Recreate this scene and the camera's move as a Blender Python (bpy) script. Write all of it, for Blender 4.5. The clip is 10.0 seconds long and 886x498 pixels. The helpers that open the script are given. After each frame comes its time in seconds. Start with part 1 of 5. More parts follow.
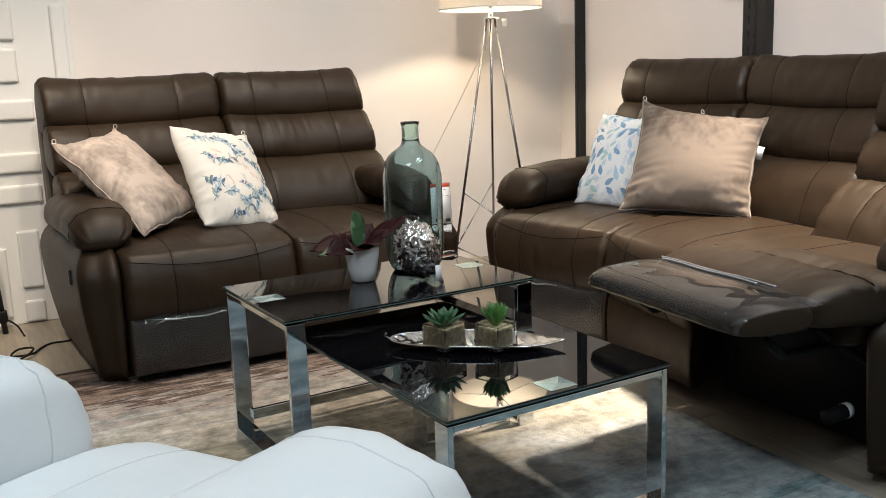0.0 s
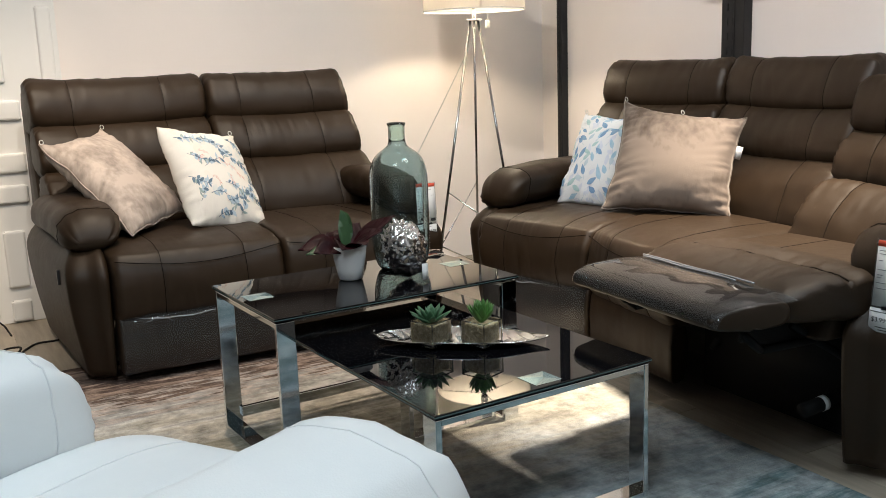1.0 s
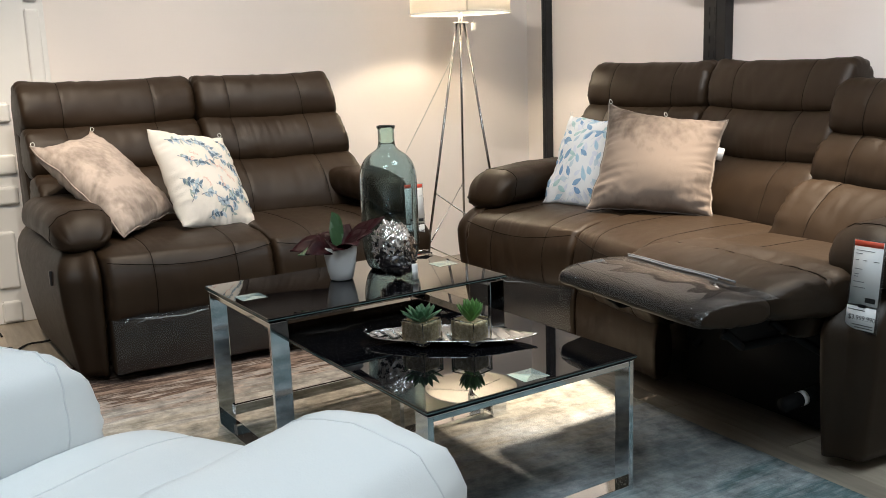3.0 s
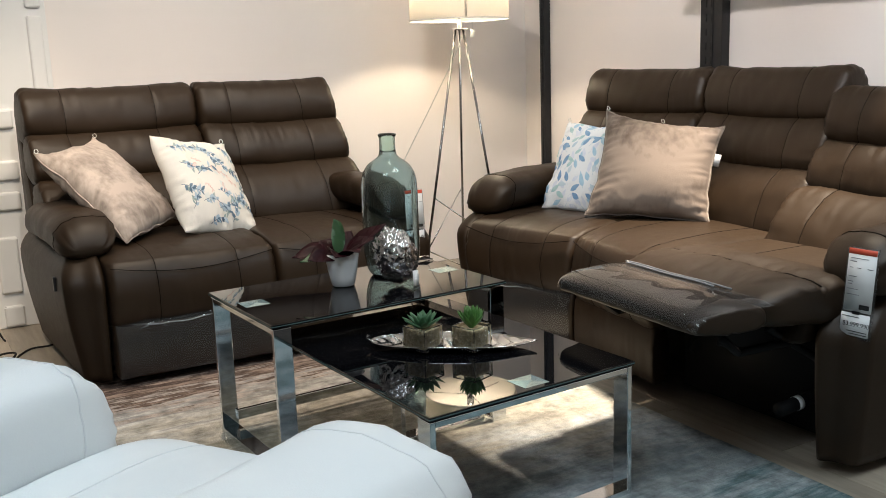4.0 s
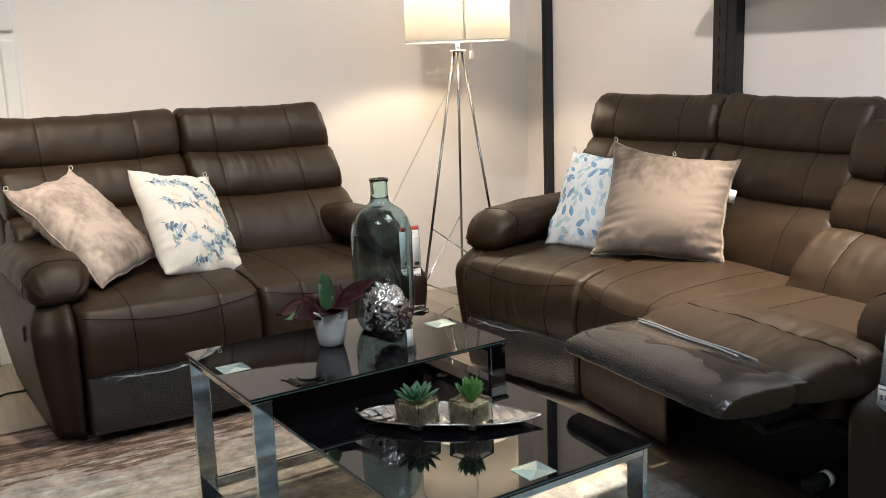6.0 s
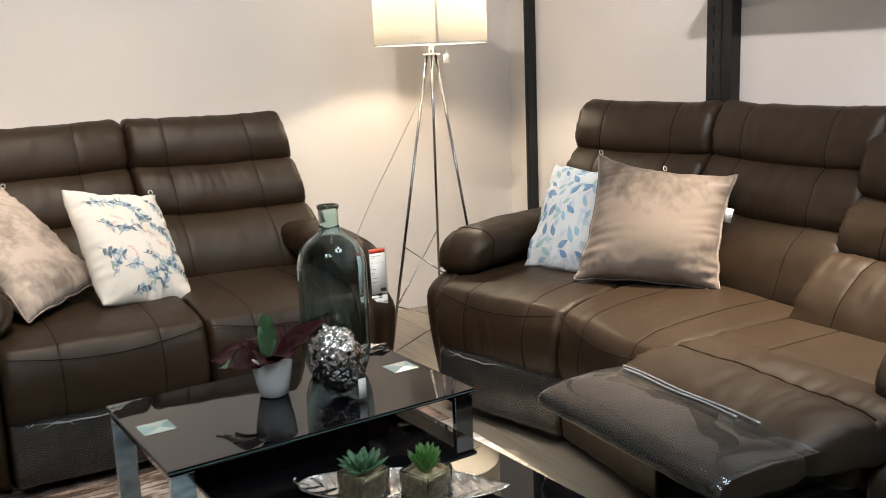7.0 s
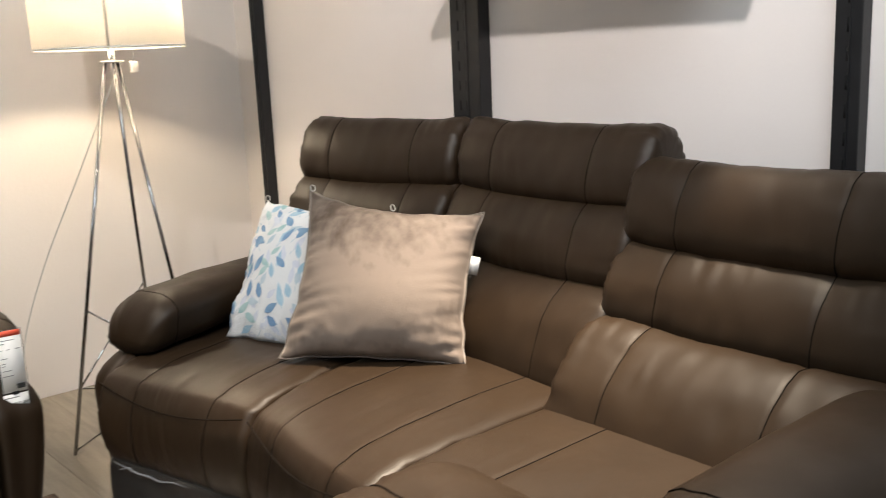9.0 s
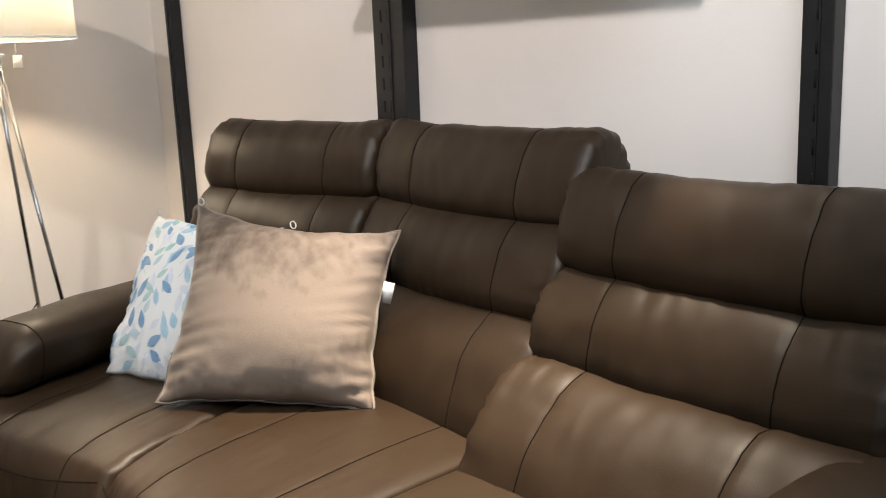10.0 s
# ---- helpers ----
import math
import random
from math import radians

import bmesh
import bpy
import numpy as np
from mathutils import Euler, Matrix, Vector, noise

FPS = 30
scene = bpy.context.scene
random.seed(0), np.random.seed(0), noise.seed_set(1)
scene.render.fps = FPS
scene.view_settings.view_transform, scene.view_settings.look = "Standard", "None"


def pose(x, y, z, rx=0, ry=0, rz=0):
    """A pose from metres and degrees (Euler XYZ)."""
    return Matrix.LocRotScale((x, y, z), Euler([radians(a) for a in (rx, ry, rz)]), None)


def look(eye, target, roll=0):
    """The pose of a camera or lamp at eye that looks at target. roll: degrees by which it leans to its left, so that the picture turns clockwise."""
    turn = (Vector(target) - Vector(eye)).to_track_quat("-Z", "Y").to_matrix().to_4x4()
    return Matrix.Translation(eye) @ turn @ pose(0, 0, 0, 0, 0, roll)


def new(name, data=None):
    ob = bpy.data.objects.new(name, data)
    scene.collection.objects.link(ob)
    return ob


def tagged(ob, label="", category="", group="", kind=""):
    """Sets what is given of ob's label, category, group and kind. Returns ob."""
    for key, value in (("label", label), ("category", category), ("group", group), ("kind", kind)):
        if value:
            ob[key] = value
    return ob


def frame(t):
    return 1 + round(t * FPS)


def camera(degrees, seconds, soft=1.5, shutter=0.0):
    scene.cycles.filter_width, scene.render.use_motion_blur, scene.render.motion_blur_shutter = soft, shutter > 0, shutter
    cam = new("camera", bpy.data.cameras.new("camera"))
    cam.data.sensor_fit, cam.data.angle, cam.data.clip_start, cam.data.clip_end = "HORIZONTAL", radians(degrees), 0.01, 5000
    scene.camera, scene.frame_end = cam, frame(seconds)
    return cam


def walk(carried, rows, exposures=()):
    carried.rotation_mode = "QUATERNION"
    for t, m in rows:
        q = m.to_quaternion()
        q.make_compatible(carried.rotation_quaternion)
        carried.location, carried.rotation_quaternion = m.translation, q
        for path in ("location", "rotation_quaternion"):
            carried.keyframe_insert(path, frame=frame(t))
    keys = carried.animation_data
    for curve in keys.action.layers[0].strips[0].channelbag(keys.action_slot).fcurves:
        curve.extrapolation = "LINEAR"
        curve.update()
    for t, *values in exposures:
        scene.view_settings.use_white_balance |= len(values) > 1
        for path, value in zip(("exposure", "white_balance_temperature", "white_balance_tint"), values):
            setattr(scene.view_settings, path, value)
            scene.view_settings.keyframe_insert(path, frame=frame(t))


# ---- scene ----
cam = camera(50.6, 10.0, 0.6, 0.4)
METRES, EYE, TILT, LEAN, TURN = 2.0, 1.042, -11.2, 2.0, -28.0
ROWS = [
    (0.0, 0.0, 0.0, 0.0, 0.0, 0.0, 0.0),
    (0.5, -0.0015, -0.0108, -0.0001, -0.61, -0.02, 0.1),
    (1.0, -0.0053, -0.0238, -0.0012, -1.07, -0.03, 0.19),
    (1.5, -0.0089, -0.0329, -0.0024, -1.4, -0.05, 0.28),
    (2.0, -0.0115, -0.0378, -0.0046, -1.66, -0.07, 0.32),
    (2.5, -0.0113, -0.0415, -0.0028, -1.88, -0.09, 0.33),
    (4.0, -0.0187, -0.0689, 0.009, -2.21, -0.02, 0.39),
    (4.5, -0.018, -0.068, 0.0169, -2.23, -0.01, 0.35),
    (5.0, -0.0149, -0.0502, 0.0339, -2.25, -0.05, 0.34),
    (5.5, -0.015, -0.0163, 0.0601, -2.19, -0.08, 0.37),
    (7.0, 0.0424, 0.1961, 0.1344, -2.52, -0.33, 0.76),
    (7.5, 0.093, 0.2833, 0.1473, -3.06, -0.34, 1.0),
    (8.0, 0.144, 0.3895, 0.1702, -5.37, -0.43, 1.67),
    (8.5, 0.2006, 0.4858, 0.1858, -10.11, -0.41, 2.63),
    (9.0, 0.2645, 0.551, 0.2044, -13.27, -0.33, 3.22),
    (9.5, 0.3228, 0.6166, 0.2112, -14.28, -0.23, 3.22),
    (10.0, 0.3765, 0.6972, 0.2214, -14.72, -0.18, 3.22),
]
walk(cam, [(t, pose(0, 0, EYE, TILT, LEAN, TURN) @ pose(METRES * x, METRES * y, METRES * z, 90 + pitch, roll, yaw)) for t, x, y, z, yaw, pitch, roll in ROWS])

# ---- light ----
world = bpy.data.worlds.new("showroom_ambience")
scene.world = world
world.use_nodes = True
world.node_tree.nodes["Background"].inputs[0].default_value = (0.75, 0.82, 0.9, 1)
world.node_tree.nodes["Background"].inputs[1].default_value = 0.025


def lamp(name, kind, eye, target, watts, colour, size=0.1, angle=60, blend=0.5):
    data = bpy.data.lights.new(name, kind)
    data.energy, data.color = watts, colour
    if kind == "SPOT":
        data.spot_size, data.spot_blend, data.shadow_soft_size = radians(angle), blend, size
    elif kind == "AREA":
        data.shape, data.size, data.size_y = "RECTANGLE", size, size
    else:
        data.shadow_soft_size = size
    ob = new(name, data)
    ob.matrix_world = look(eye, target)
    return ob


WARM = (1.0, 0.83, 0.64)
NEUTRAL = (1.0, 0.93, 0.84)
AMBER = (1.0, 0.84, 0.65)
COOL = (0.80, 0.92, 1.0)
lamp("ceiling_spot_key", "SPOT", (0.48, 1.75, 2.95), (1.8, 4.2, 1.0), 172, NEUTRAL, 0.022, 80, 1.0)
lamp("ceiling_spot_sofa", "SPOT", (2.74, 2.0, 3.05), (2.18, 2.08, 0.45), 1250, AMBER, 0.13, 36, 0.9)
# Unseen fill spot, added to light the pillows and seats from the front.
lamp("fill_spot_pillows", "SPOT", (1.3, 1.0, 3.1), (2.3, 2.55, 0.55), 75, NEUTRAL, 0.06, 38, 0.9)
lamp("ceiling_spot_loveseat", "SPOT", (0.75, 2.9, 3.05), (0.85, 3.5, 0.3), 150, WARM, 0.05, 70, 0.8)
# Fill added to brighten the door's lower part; no fixture is known there.
lamp("fill_spot_door", "SPOT", (-0.3, 2.5, 3.05), (0.2, 4.3, 0.2), 215, WARM, 0.05, 37, 1.0)
lamp("ceiling_spot_rack", "SPOT", (1.0, 1.5, 3.12), (3.05, 2.25, 1.75), 250, (1.0, 0.94, 0.92), 0.04, 56, 1.0)
lamp("ceiling_panel_cool", "AREA", (-0.6, 0.2, 3.1), (-0.6, 0.2, 0.0), 47, COOL, 1.2)
# Unseen cool fill, added for the ambient light on the east wall.
lamp("fill_panel_side", "AREA", (1.9, 0.7, 3.1), (2.1, 0.9, 0.0), 41, COOL, 1.1)

tube = lamp("ceiling_tube_light", "AREA", (1.5, 3.0, 3.15), (1.5, 3.0, 0.0), 2.5, COOL, 1.2)
tube.data.size = 0.06


# ---- materials ----
def material(name, colour, rough=0.5, metal=0.0, dark=None, scale=8.0, bump=0.0, bump_scale=60.0, coat=0.0, spread=0.5, spec=0.5):
    m = bpy.data.materials.new(name)
    m.use_nodes = True
    nt = m.node_tree
    b = nt.nodes["Principled BSDF"]
    b.inputs["Roughness"].default_value, b.inputs["Metallic"].default_value = rough, metal
    b.inputs["Coat Weight"].default_value = coat
    b.inputs["Specular IOR Level"].default_value = spec
    b.inputs["Base Color"].default_value = (*colour, 1)
    tc = nt.nodes.new("ShaderNodeTexCoord")
    if dark:
        n = nt.nodes.new("ShaderNodeTexNoise")
        n.inputs["Scale"].default_value, n.inputs["Detail"].default_value = scale, 6
        r = nt.nodes.new("ShaderNodeValToRGB")
        r.color_ramp.elements[0].position, r.color_ramp.elements[1].position = 0.5 - spread / 2, 0.5 + spread / 2
        r.color_ramp.elements[0].color, r.color_ramp.elements[1].color = (*dark, 1), (*colour, 1)
        nt.links.new(tc.outputs["Object"], n.inputs["Vector"])
        nt.links.new(n.outputs["Fac"], r.inputs["Fac"])
        nt.links.new(r.outputs["Color"], b.inputs["Base Color"])
    if bump:
        n = nt.nodes.new("ShaderNodeTexNoise")
        n.inputs["Scale"].default_value, n.inputs["Detail"].default_value = bump_scale, 5
        p = nt.nodes.new("ShaderNodeBump")
        p.inputs["Strength"].default_value, p.inputs["Distance"].default_value = bump, 0.01
        nt.links.new(tc.outputs["Object"], n.inputs["Vector"])
        nt.links.new(n.outputs["Fac"], p.inputs["Height"])
        nt.links.new(p.outputs["Normal"], b.inputs["Normal"])
    return m


def leather_material(name, colour, dark, rough, grain=0.12):
    """Fine pebbled grain over broad soft tone changes."""
    m = material(name, colour, rough, 0, dark, 5.0, spec=0.28)
    nt = m.node_tree
    b = nt.nodes["Principled BSDF"]
    tc = nt.nodes["Texture Coordinate"]
    v = nt.nodes.new("ShaderNodeTexVoronoi")
    v.inputs["Scale"].default_value = 420
    n = nt.nodes.new("ShaderNodeTexNoise")
    n.inputs["Scale"].default_value, n.inputs["Detail"].default_value = 35, 4
    mix = nt.nodes.new("ShaderNodeMath")
    mix.operation = "MULTIPLY_ADD"
    mix.inputs[1].default_value = 2.0
    p = nt.nodes.new("ShaderNodeBump")
    p.inputs["Strength"].default_value, p.inputs["Distance"].default_value = grain, 0.004
    rr = nt.nodes.new("ShaderNodeMapRange")
    rr.inputs["To Min"].default_value, rr.inputs["To Max"].default_value = rough - 0.06, rough + 0.08
    for a in (v, n):
        nt.links.new(tc.outputs["Object"], a.inputs["Vector"])
    nt.links.new(n.outputs["Fac"], mix.inputs[0])
    nt.links.new(v.outputs["Distance"], mix.inputs[2])
    nt.links.new(mix.outputs[0], p.inputs["Height"])
    nt.links.new(p.outputs["Normal"], b.inputs["Normal"])
    nt.links.new(n.outputs["Fac"], rr.inputs["Value"])
    nt.links.new(rr.outputs["Result"], b.inputs["Roughness"])
    return m


def glass_material(name, colour, rough=0.0, ior=1.45):
    m = bpy.data.materials.new(name)
    m.use_nodes = True
    b = m.node_tree.nodes["Principled BSDF"]
    b.inputs["Base Color"].default_value = (*colour, 1)
    b.inputs["Transmission Weight"].default_value = 1
    b.inputs["Roughness"].default_value, b.inputs["IOR"].default_value = rough, ior
    return m


LEATHER = leather_material("brown_leather", (0.0285, 0.0166, 0.0084), (0.0205, 0.0118, 0.0060), 0.46, 0.05)
SEAM = material("brown_stitching", (0.007, 0.0045, 0.003), 0.8, spec=0.1)
WHITE_LEATHER = leather_material("white_leather", (0.78, 0.80, 0.80), (0.72, 0.75, 0.76), 0.42, 0.08)
WHITE_SEAM = material("white_stitching", (0.72, 0.74, 0.75), 0.7)
PAINT = material("wall_paint", (0.85, 0.79, 0.752), 0.75, 0, (0.81, 0.75, 0.712), 1.6, 0.05, 90)
DOOR_PAINT = material("door_paint", (0.80, 0.79, 0.77), 0.45, 0, (0.76, 0.75, 0.73), 3, 0.03, 40)
BLACK_STEEL = material("black_steel", (0.012, 0.012, 0.013), 0.45, 0.3, (0.02, 0.02, 0.022), 14, 0.05, 120)
BLACK_PLASTIC = material("black_plastic", (0.006, 0.006, 0.007), 0.65, spec=0.25)
DARK_STEEL = material("dark_steel", (0.05, 0.05, 0.055), 0.4, 0.8)
CHROME = material("chrome", (0.82, 0.84, 0.85), 0.06, 1.0, (0.74, 0.77, 0.78), 6)
SILVER = material("silver_plate", (0.84, 0.85, 0.86), 0.15, 1.0, (0.70, 0.71, 0.72), 40, 0.06, 70)
BLACK_GLASS = material("black_glass", (0.004, 0.004, 0.005), 0.02, 0, None, spec=0.6)
CLEAR = glass_material("clear_glass", (0.93, 0.97, 0.96))
SMOKE = glass_material("smoky_teal_glass", (0.60, 0.73, 0.76))
CERAMIC = material("white_ceramic", (0.82, 0.82, 0.82), 0.25, 0, (0.78, 0.78, 0.79), 5)
PAPER = material("white_paper", (0.85, 0.85, 0.84), 0.6, 0, (0.8, 0.8, 0.8), 12)
RED_INK = material("red_ink", (0.75, 0.10, 0.05), 0.6)
BLACK_INK = material("black_ink", (0.02, 0.02, 0.02), 0.6)
CEILING_PAINT = material("ceiling_paint", (0.6, 0.6, 0.6), 0.8, 0, (0.55, 0.55, 0.55), 3)


def plastic_film():
    """Thin clear wrap: mostly see-through, with a hard shine."""
    m = bpy.data.materials.new("clear_plastic_film")
    m.use_nodes = True
    nt = m.node_tree
    nt.nodes.clear()
    out = nt.nodes.new("ShaderNodeOutputMaterial")
    tr, gl, mix = nt.nodes.new("ShaderNodeBsdfTransparent"), nt.nodes.new("ShaderNodeBsdfGlossy"), nt.nodes.new("ShaderNodeMixShader")
    tr.inputs["Color"].default_value = (0.93, 0.94, 0.95, 1)
    gl.inputs["Roughness"].default_value = 0.03
    f = nt.nodes.new("ShaderNodeFresnel")
    f.inputs["IOR"].default_value = 1.45
    n = nt.nodes.new("ShaderNodeTexNoise")
    n.inputs["Scale"].default_value, n.inputs["Detail"].default_value = 6, 2
    mp = nt.nodes.new("ShaderNodeMapping")
    mp.inputs["Scale"].default_value = (1.0, 0.45, 2.2)
    tc = nt.nodes.new("ShaderNodeTexCoord")
    p = nt.nodes.new("ShaderNodeBump")
    p.inputs["Strength"].default_value, p.inputs["Distance"].default_value = 0.30, 0.010
    nt.links.new(tc.outputs["Object"], mp.inputs["Vector"])
    nt.links.new(mp.outputs[0], n.inputs["Vector"])
    nt.links.new(n.outputs["Fac"], p.inputs["Height"])
    nt.links.new(p.outputs["Normal"], gl.inputs["Normal"])
    nt.links.new(p.outputs["Normal"], f.inputs["Normal"])
    half = nt.nodes.new("ShaderNodeMath")
    half.operation = "MULTIPLY"
    half.inputs[1].default_value = 1.0
    df, veil = nt.nodes.new("ShaderNodeBsdfDiffuse"), nt.nodes.new("ShaderNodeMixShader")
    df.inputs[0].default_value = (0.8, 0.82, 0.85, 1)
    veil.inputs[0].default_value = 0.030
    nt.links.new(f.outputs[0], half.inputs[0])
    nt.links.new(half.outputs[0], mix.inputs[0])
    nt.links.new(tr.outputs[0], veil.inputs[1])
    nt.links.new(df.outputs[0], veil.inputs[2])
    nt.links.new(veil.outputs[0], mix.inputs[1])
    nt.links.new(gl.outputs[0], mix.inputs[2])
    nt.links.new(mix.outputs[0], out.inputs[0])
    return m


FILM = plastic_film()
# Shiny grey for thin tubes that stand in for highlights on the film.
GLINT = material("glint_grey", (0.35, 0.37, 0.40), 0.08, 0.35)


# ---- mesh helpers ----
PLACES = {}


def thing(name, x, y, z, label, category, group="", kind=""):
    ob = new(name)
    ob.location = (x, y, z)
    ob.empty_display_size = 0.1
    PLACES[ob.name] = Vector((x, y, z))
    return tagged(ob, label, category, group, kind)


def part(name, bm, mat, parent=None, label="", smooth=True):
    """One mesh object from a bmesh in world places, under its thing; its origin is the middle of its box."""
    co = [v.co for v in bm.verts]
    mid = (Vector([min(c[i] for c in co) for i in range(3)]) + Vector([max(c[i] for c in co) for i in range(3)])) / 2
    for v in bm.verts:
        v.co -= mid
    for f in bm.faces:
        f.smooth = smooth
    me = bpy.data.meshes.new(name)
    bm.to_mesh(me)
    bm.free()
    me.materials.append(mat)
    ob = new(name, me)
    ob.location = mid - (PLACES[parent.name] if parent else Vector())
    if parent:
        ob.parent = parent
    PLACES[ob.name] = mid
    return tagged(ob, label)


def box_bm(x0, x1, y0, y1, z0, z1, bevel=0.0, m=None, segments=2):
    bm = bmesh.new()
    bmesh.ops.create_cube(bm, size=1)
    for v in bm.verts:
        v.co = Vector(((x0 + x1) / 2 + v.co.x * (x1 - x0), (y0 + y1) / 2 + v.co.y * (y1 - y0), (z0 + z1) / 2 + v.co.z * (z1 - z0)))
    if bevel:
        bmesh.ops.bevel(bm, geom=bm.edges[:], offset=bevel, segments=segments, affect="EDGES", profile=0.6)
    if m:
        bm.transform(m)
    return bm


def grid_bm(rows, closed_u=False, closed_v=False, cap=False):
    """Faces over a list of rows of points."""
    bm = bmesh.new()
    vs = [[bm.verts.new(p) for p in row] for row in rows]
    nu, nv = len(vs), len(vs[0])
    for i in range(nu if closed_u else nu - 1):
        for j in range(nv if closed_v else nv - 1):
            bm.faces.new((vs[i][j], vs[(i + 1) % nu][j], vs[(i + 1) % nu][(j + 1) % nv], vs[i][(j + 1) % nv]))
    if cap:
        for row in (vs[0], vs[-1]):
            c = bm.verts.new(sum((v.co for v in row), Vector()) / nv)
            for j in range(nv):
                bm.faces.new((row[j], row[(j + 1) % nv], c))
    bmesh.ops.recalc_face_normals(bm, faces=bm.faces[:])
    return bm


def tube_bm(points, r, sides=8, closed=False, taper=None):
    pts = [Vector(p) for p in points]
    rows, n = [], len(pts)
    up = Vector((0.13, 0.27, 0.95)).normalized()
    for i, p in enumerate(pts):
        a, b = (pts[(i - 1) % n], pts[(i + 1) % n]) if closed else (pts[max(i - 1, 0)], pts[min(i + 1, n - 1)])
        t = (b - a).normalized()
        if abs(t.dot(up)) > 0.95:
            up = Vector((1, 0.1, 0.05)).normalized()
        s = t.cross(up).normalized()
        w = s.cross(t)
        rr = r * (taper[i] if taper else 1)
        rows.append([p + rr * (math.cos(2 * math.pi * k / sides) * s + math.sin(2 * math.pi * k / sides) * w) for k in range(sides)])
    return grid_bm(rows, closed_u=closed, closed_v=True, cap=not closed)


def lathe_bm(profile, cx, cy, cz, n=32):
    rows = [[Vector((cx + r * math.cos(2 * math.pi * k / n), cy + r * math.sin(2 * math.pi * k / n), cz + z)) for k in range(n)] for r, z in profile]
    return grid_bm(rows, closed_v=True, cap=True)


def catmull(pts, n, closed=True):
    """n points along a smooth curve through pts."""
    p = [np.array(q, float) for q in pts]
    m = len(p)
    out = []
    spans = m if closed else m - 1
    for k in range(n):
        u = k * spans / (n if closed else n - 1)
        i = min(int(u), spans - 1)
        f = u - i
        g = (lambda j: p[j % m]) if closed else (lambda j: p[min(max(j, 0), m - 1)])
        a, b, c, d = g(i - 1), g(i), g(i + 1), g(i + 2)
        out.append(0.5 * (2 * b + (c - a) * f + (2 * a - 5 * b + 4 * c - d) * f * f + (3 * b - a - 3 * c + d) * f ** 3))
    return out


def smoothstep(e0, e1, x):
    f = min(max((x - e0) / (e1 - e0), 0), 1)
    return f * f * (3 - 2 * f)


# ---- upholstery ----
class Section:
    """A seat's ground plan between two lines that run from the seat's front to its back."""

    def __init__(self, left, right, depth=0.93):
        self.l0, self.l1, self.r0, self.r1 = (np.array(q, float) for q in (*left, *right))
        self.depth = depth
        self.width = np.linalg.norm(self.r0 - self.l0)

    def at(self, a, b, z):
        f = b / self.depth
        p = (1 - a) * (self.l0 + (self.l1 - self.l0) * f) + a * (self.r0 + (self.r1 - self.r0) * f)
        return Vector((p[0], p[1], z))


def cushion(sec, profile, a0=0.0, a1=1.0, end=0.05, seams=(), crown=0.0, crease=0.0022, seed=0, n=48, fold=0.006, wave=0.004, sag=0.0, slant=0.0):
    """A stuffed roll: a closed outline (b, z) carried across the seat, rounded and gathered at its ends, with pressed-in seams.
    Gives the mesh and the seams' lines."""
    prof = catmull(profile, n)
    c = sum(prof) / n
    size = sum(np.linalg.norm(q - c) for q in prof) / n
    w = sec.width * (a1 - a0)
    stops = {i / 90 for i in range(91)}
    stops |= {q * end / w for q in (0.04, 0.12, 0.22, 0.36, 0.55, 0.8)} | {1 - q * end / w for q in (0.04, 0.12, 0.22, 0.36, 0.55, 0.8)}
    for s in seams:
        stops = {q for q in stops if abs(q - s) * w > 0.016}
        stops |= {s + d / w for d in (-0.014, -0.006, -0.002, 0.002, 0.006, 0.014)}
    rows = []

    def point(a, j):
        q = prof[j]
        d = min(a, 1 - a) * w
        e = max(1 - d / end, 0)
        k = 1 - min(end / size, 0.75) * (1 - math.sqrt(max(1 - e * e, 0)))
        r = q - c
        lift = crown * math.sin(math.pi * a) ** 0.7 * max(r[1], 0) / size - sag * math.sin(math.pi * a)
        wob = wave * noise.noise(Vector((a * w * 9 + seed * 7.3, q[0] * 9, q[1] * 9 + seed)))
        wob += 0.5 * wave * noise.noise(Vector((a * w * 26 + seed, q[0] * 14, q[1] * 14 - seed)))
        wob += 0.0048 * max(noise.noise(Vector((a * w * 6 - seed, q[0] * 7, q[1] * 7))), 0) * noise.noise(Vector((a * w * 62 + q[1] * 9, q[0] * 7 + seed, q[1] * 7)))
        gather = fold * math.exp(-d / 0.03) * noise.noise(Vector((q[0] * 60, q[1] * 60, seed * 3.1 + (a > 0.5) * 9))) if fold else 0
        gather += 0.22 * fold * math.exp(-d / 0.085) * noise.noise(Vector((q[0] * 30 + a * w * 5, q[1] * 30, seed * 1.7 + (a > 0.5) * 5))) if fold else 0
        gather += sum(0.25 * fold * math.exp(-abs(a - s) * w / 0.03) * noise.noise(Vector((q[0] * 45, q[1] * 45, seed + s * 20))) for s in seams)
        groove = sum(crease * math.exp(-((a - s) * w / 0.006) ** 2) for s in seams)
        ln = np.linalg.norm(r) + 1e-6
        q2 = c + r * k + r / ln * (wob + gather - groove)
        return sec.at(a0 + (a1 - a0) * a + slant * a * a * (0.93 - q2[1]), q2[0], q2[1] + lift)

    for a in sorted(q for q in stops if 0 <= q <= 1):
        rows.append([point(a, j) for j in range(n)])
    lines = [[point(s, j) for j in range(n)] for s in seams]
    return grid_bm(rows, closed_v=True, cap=True), lines


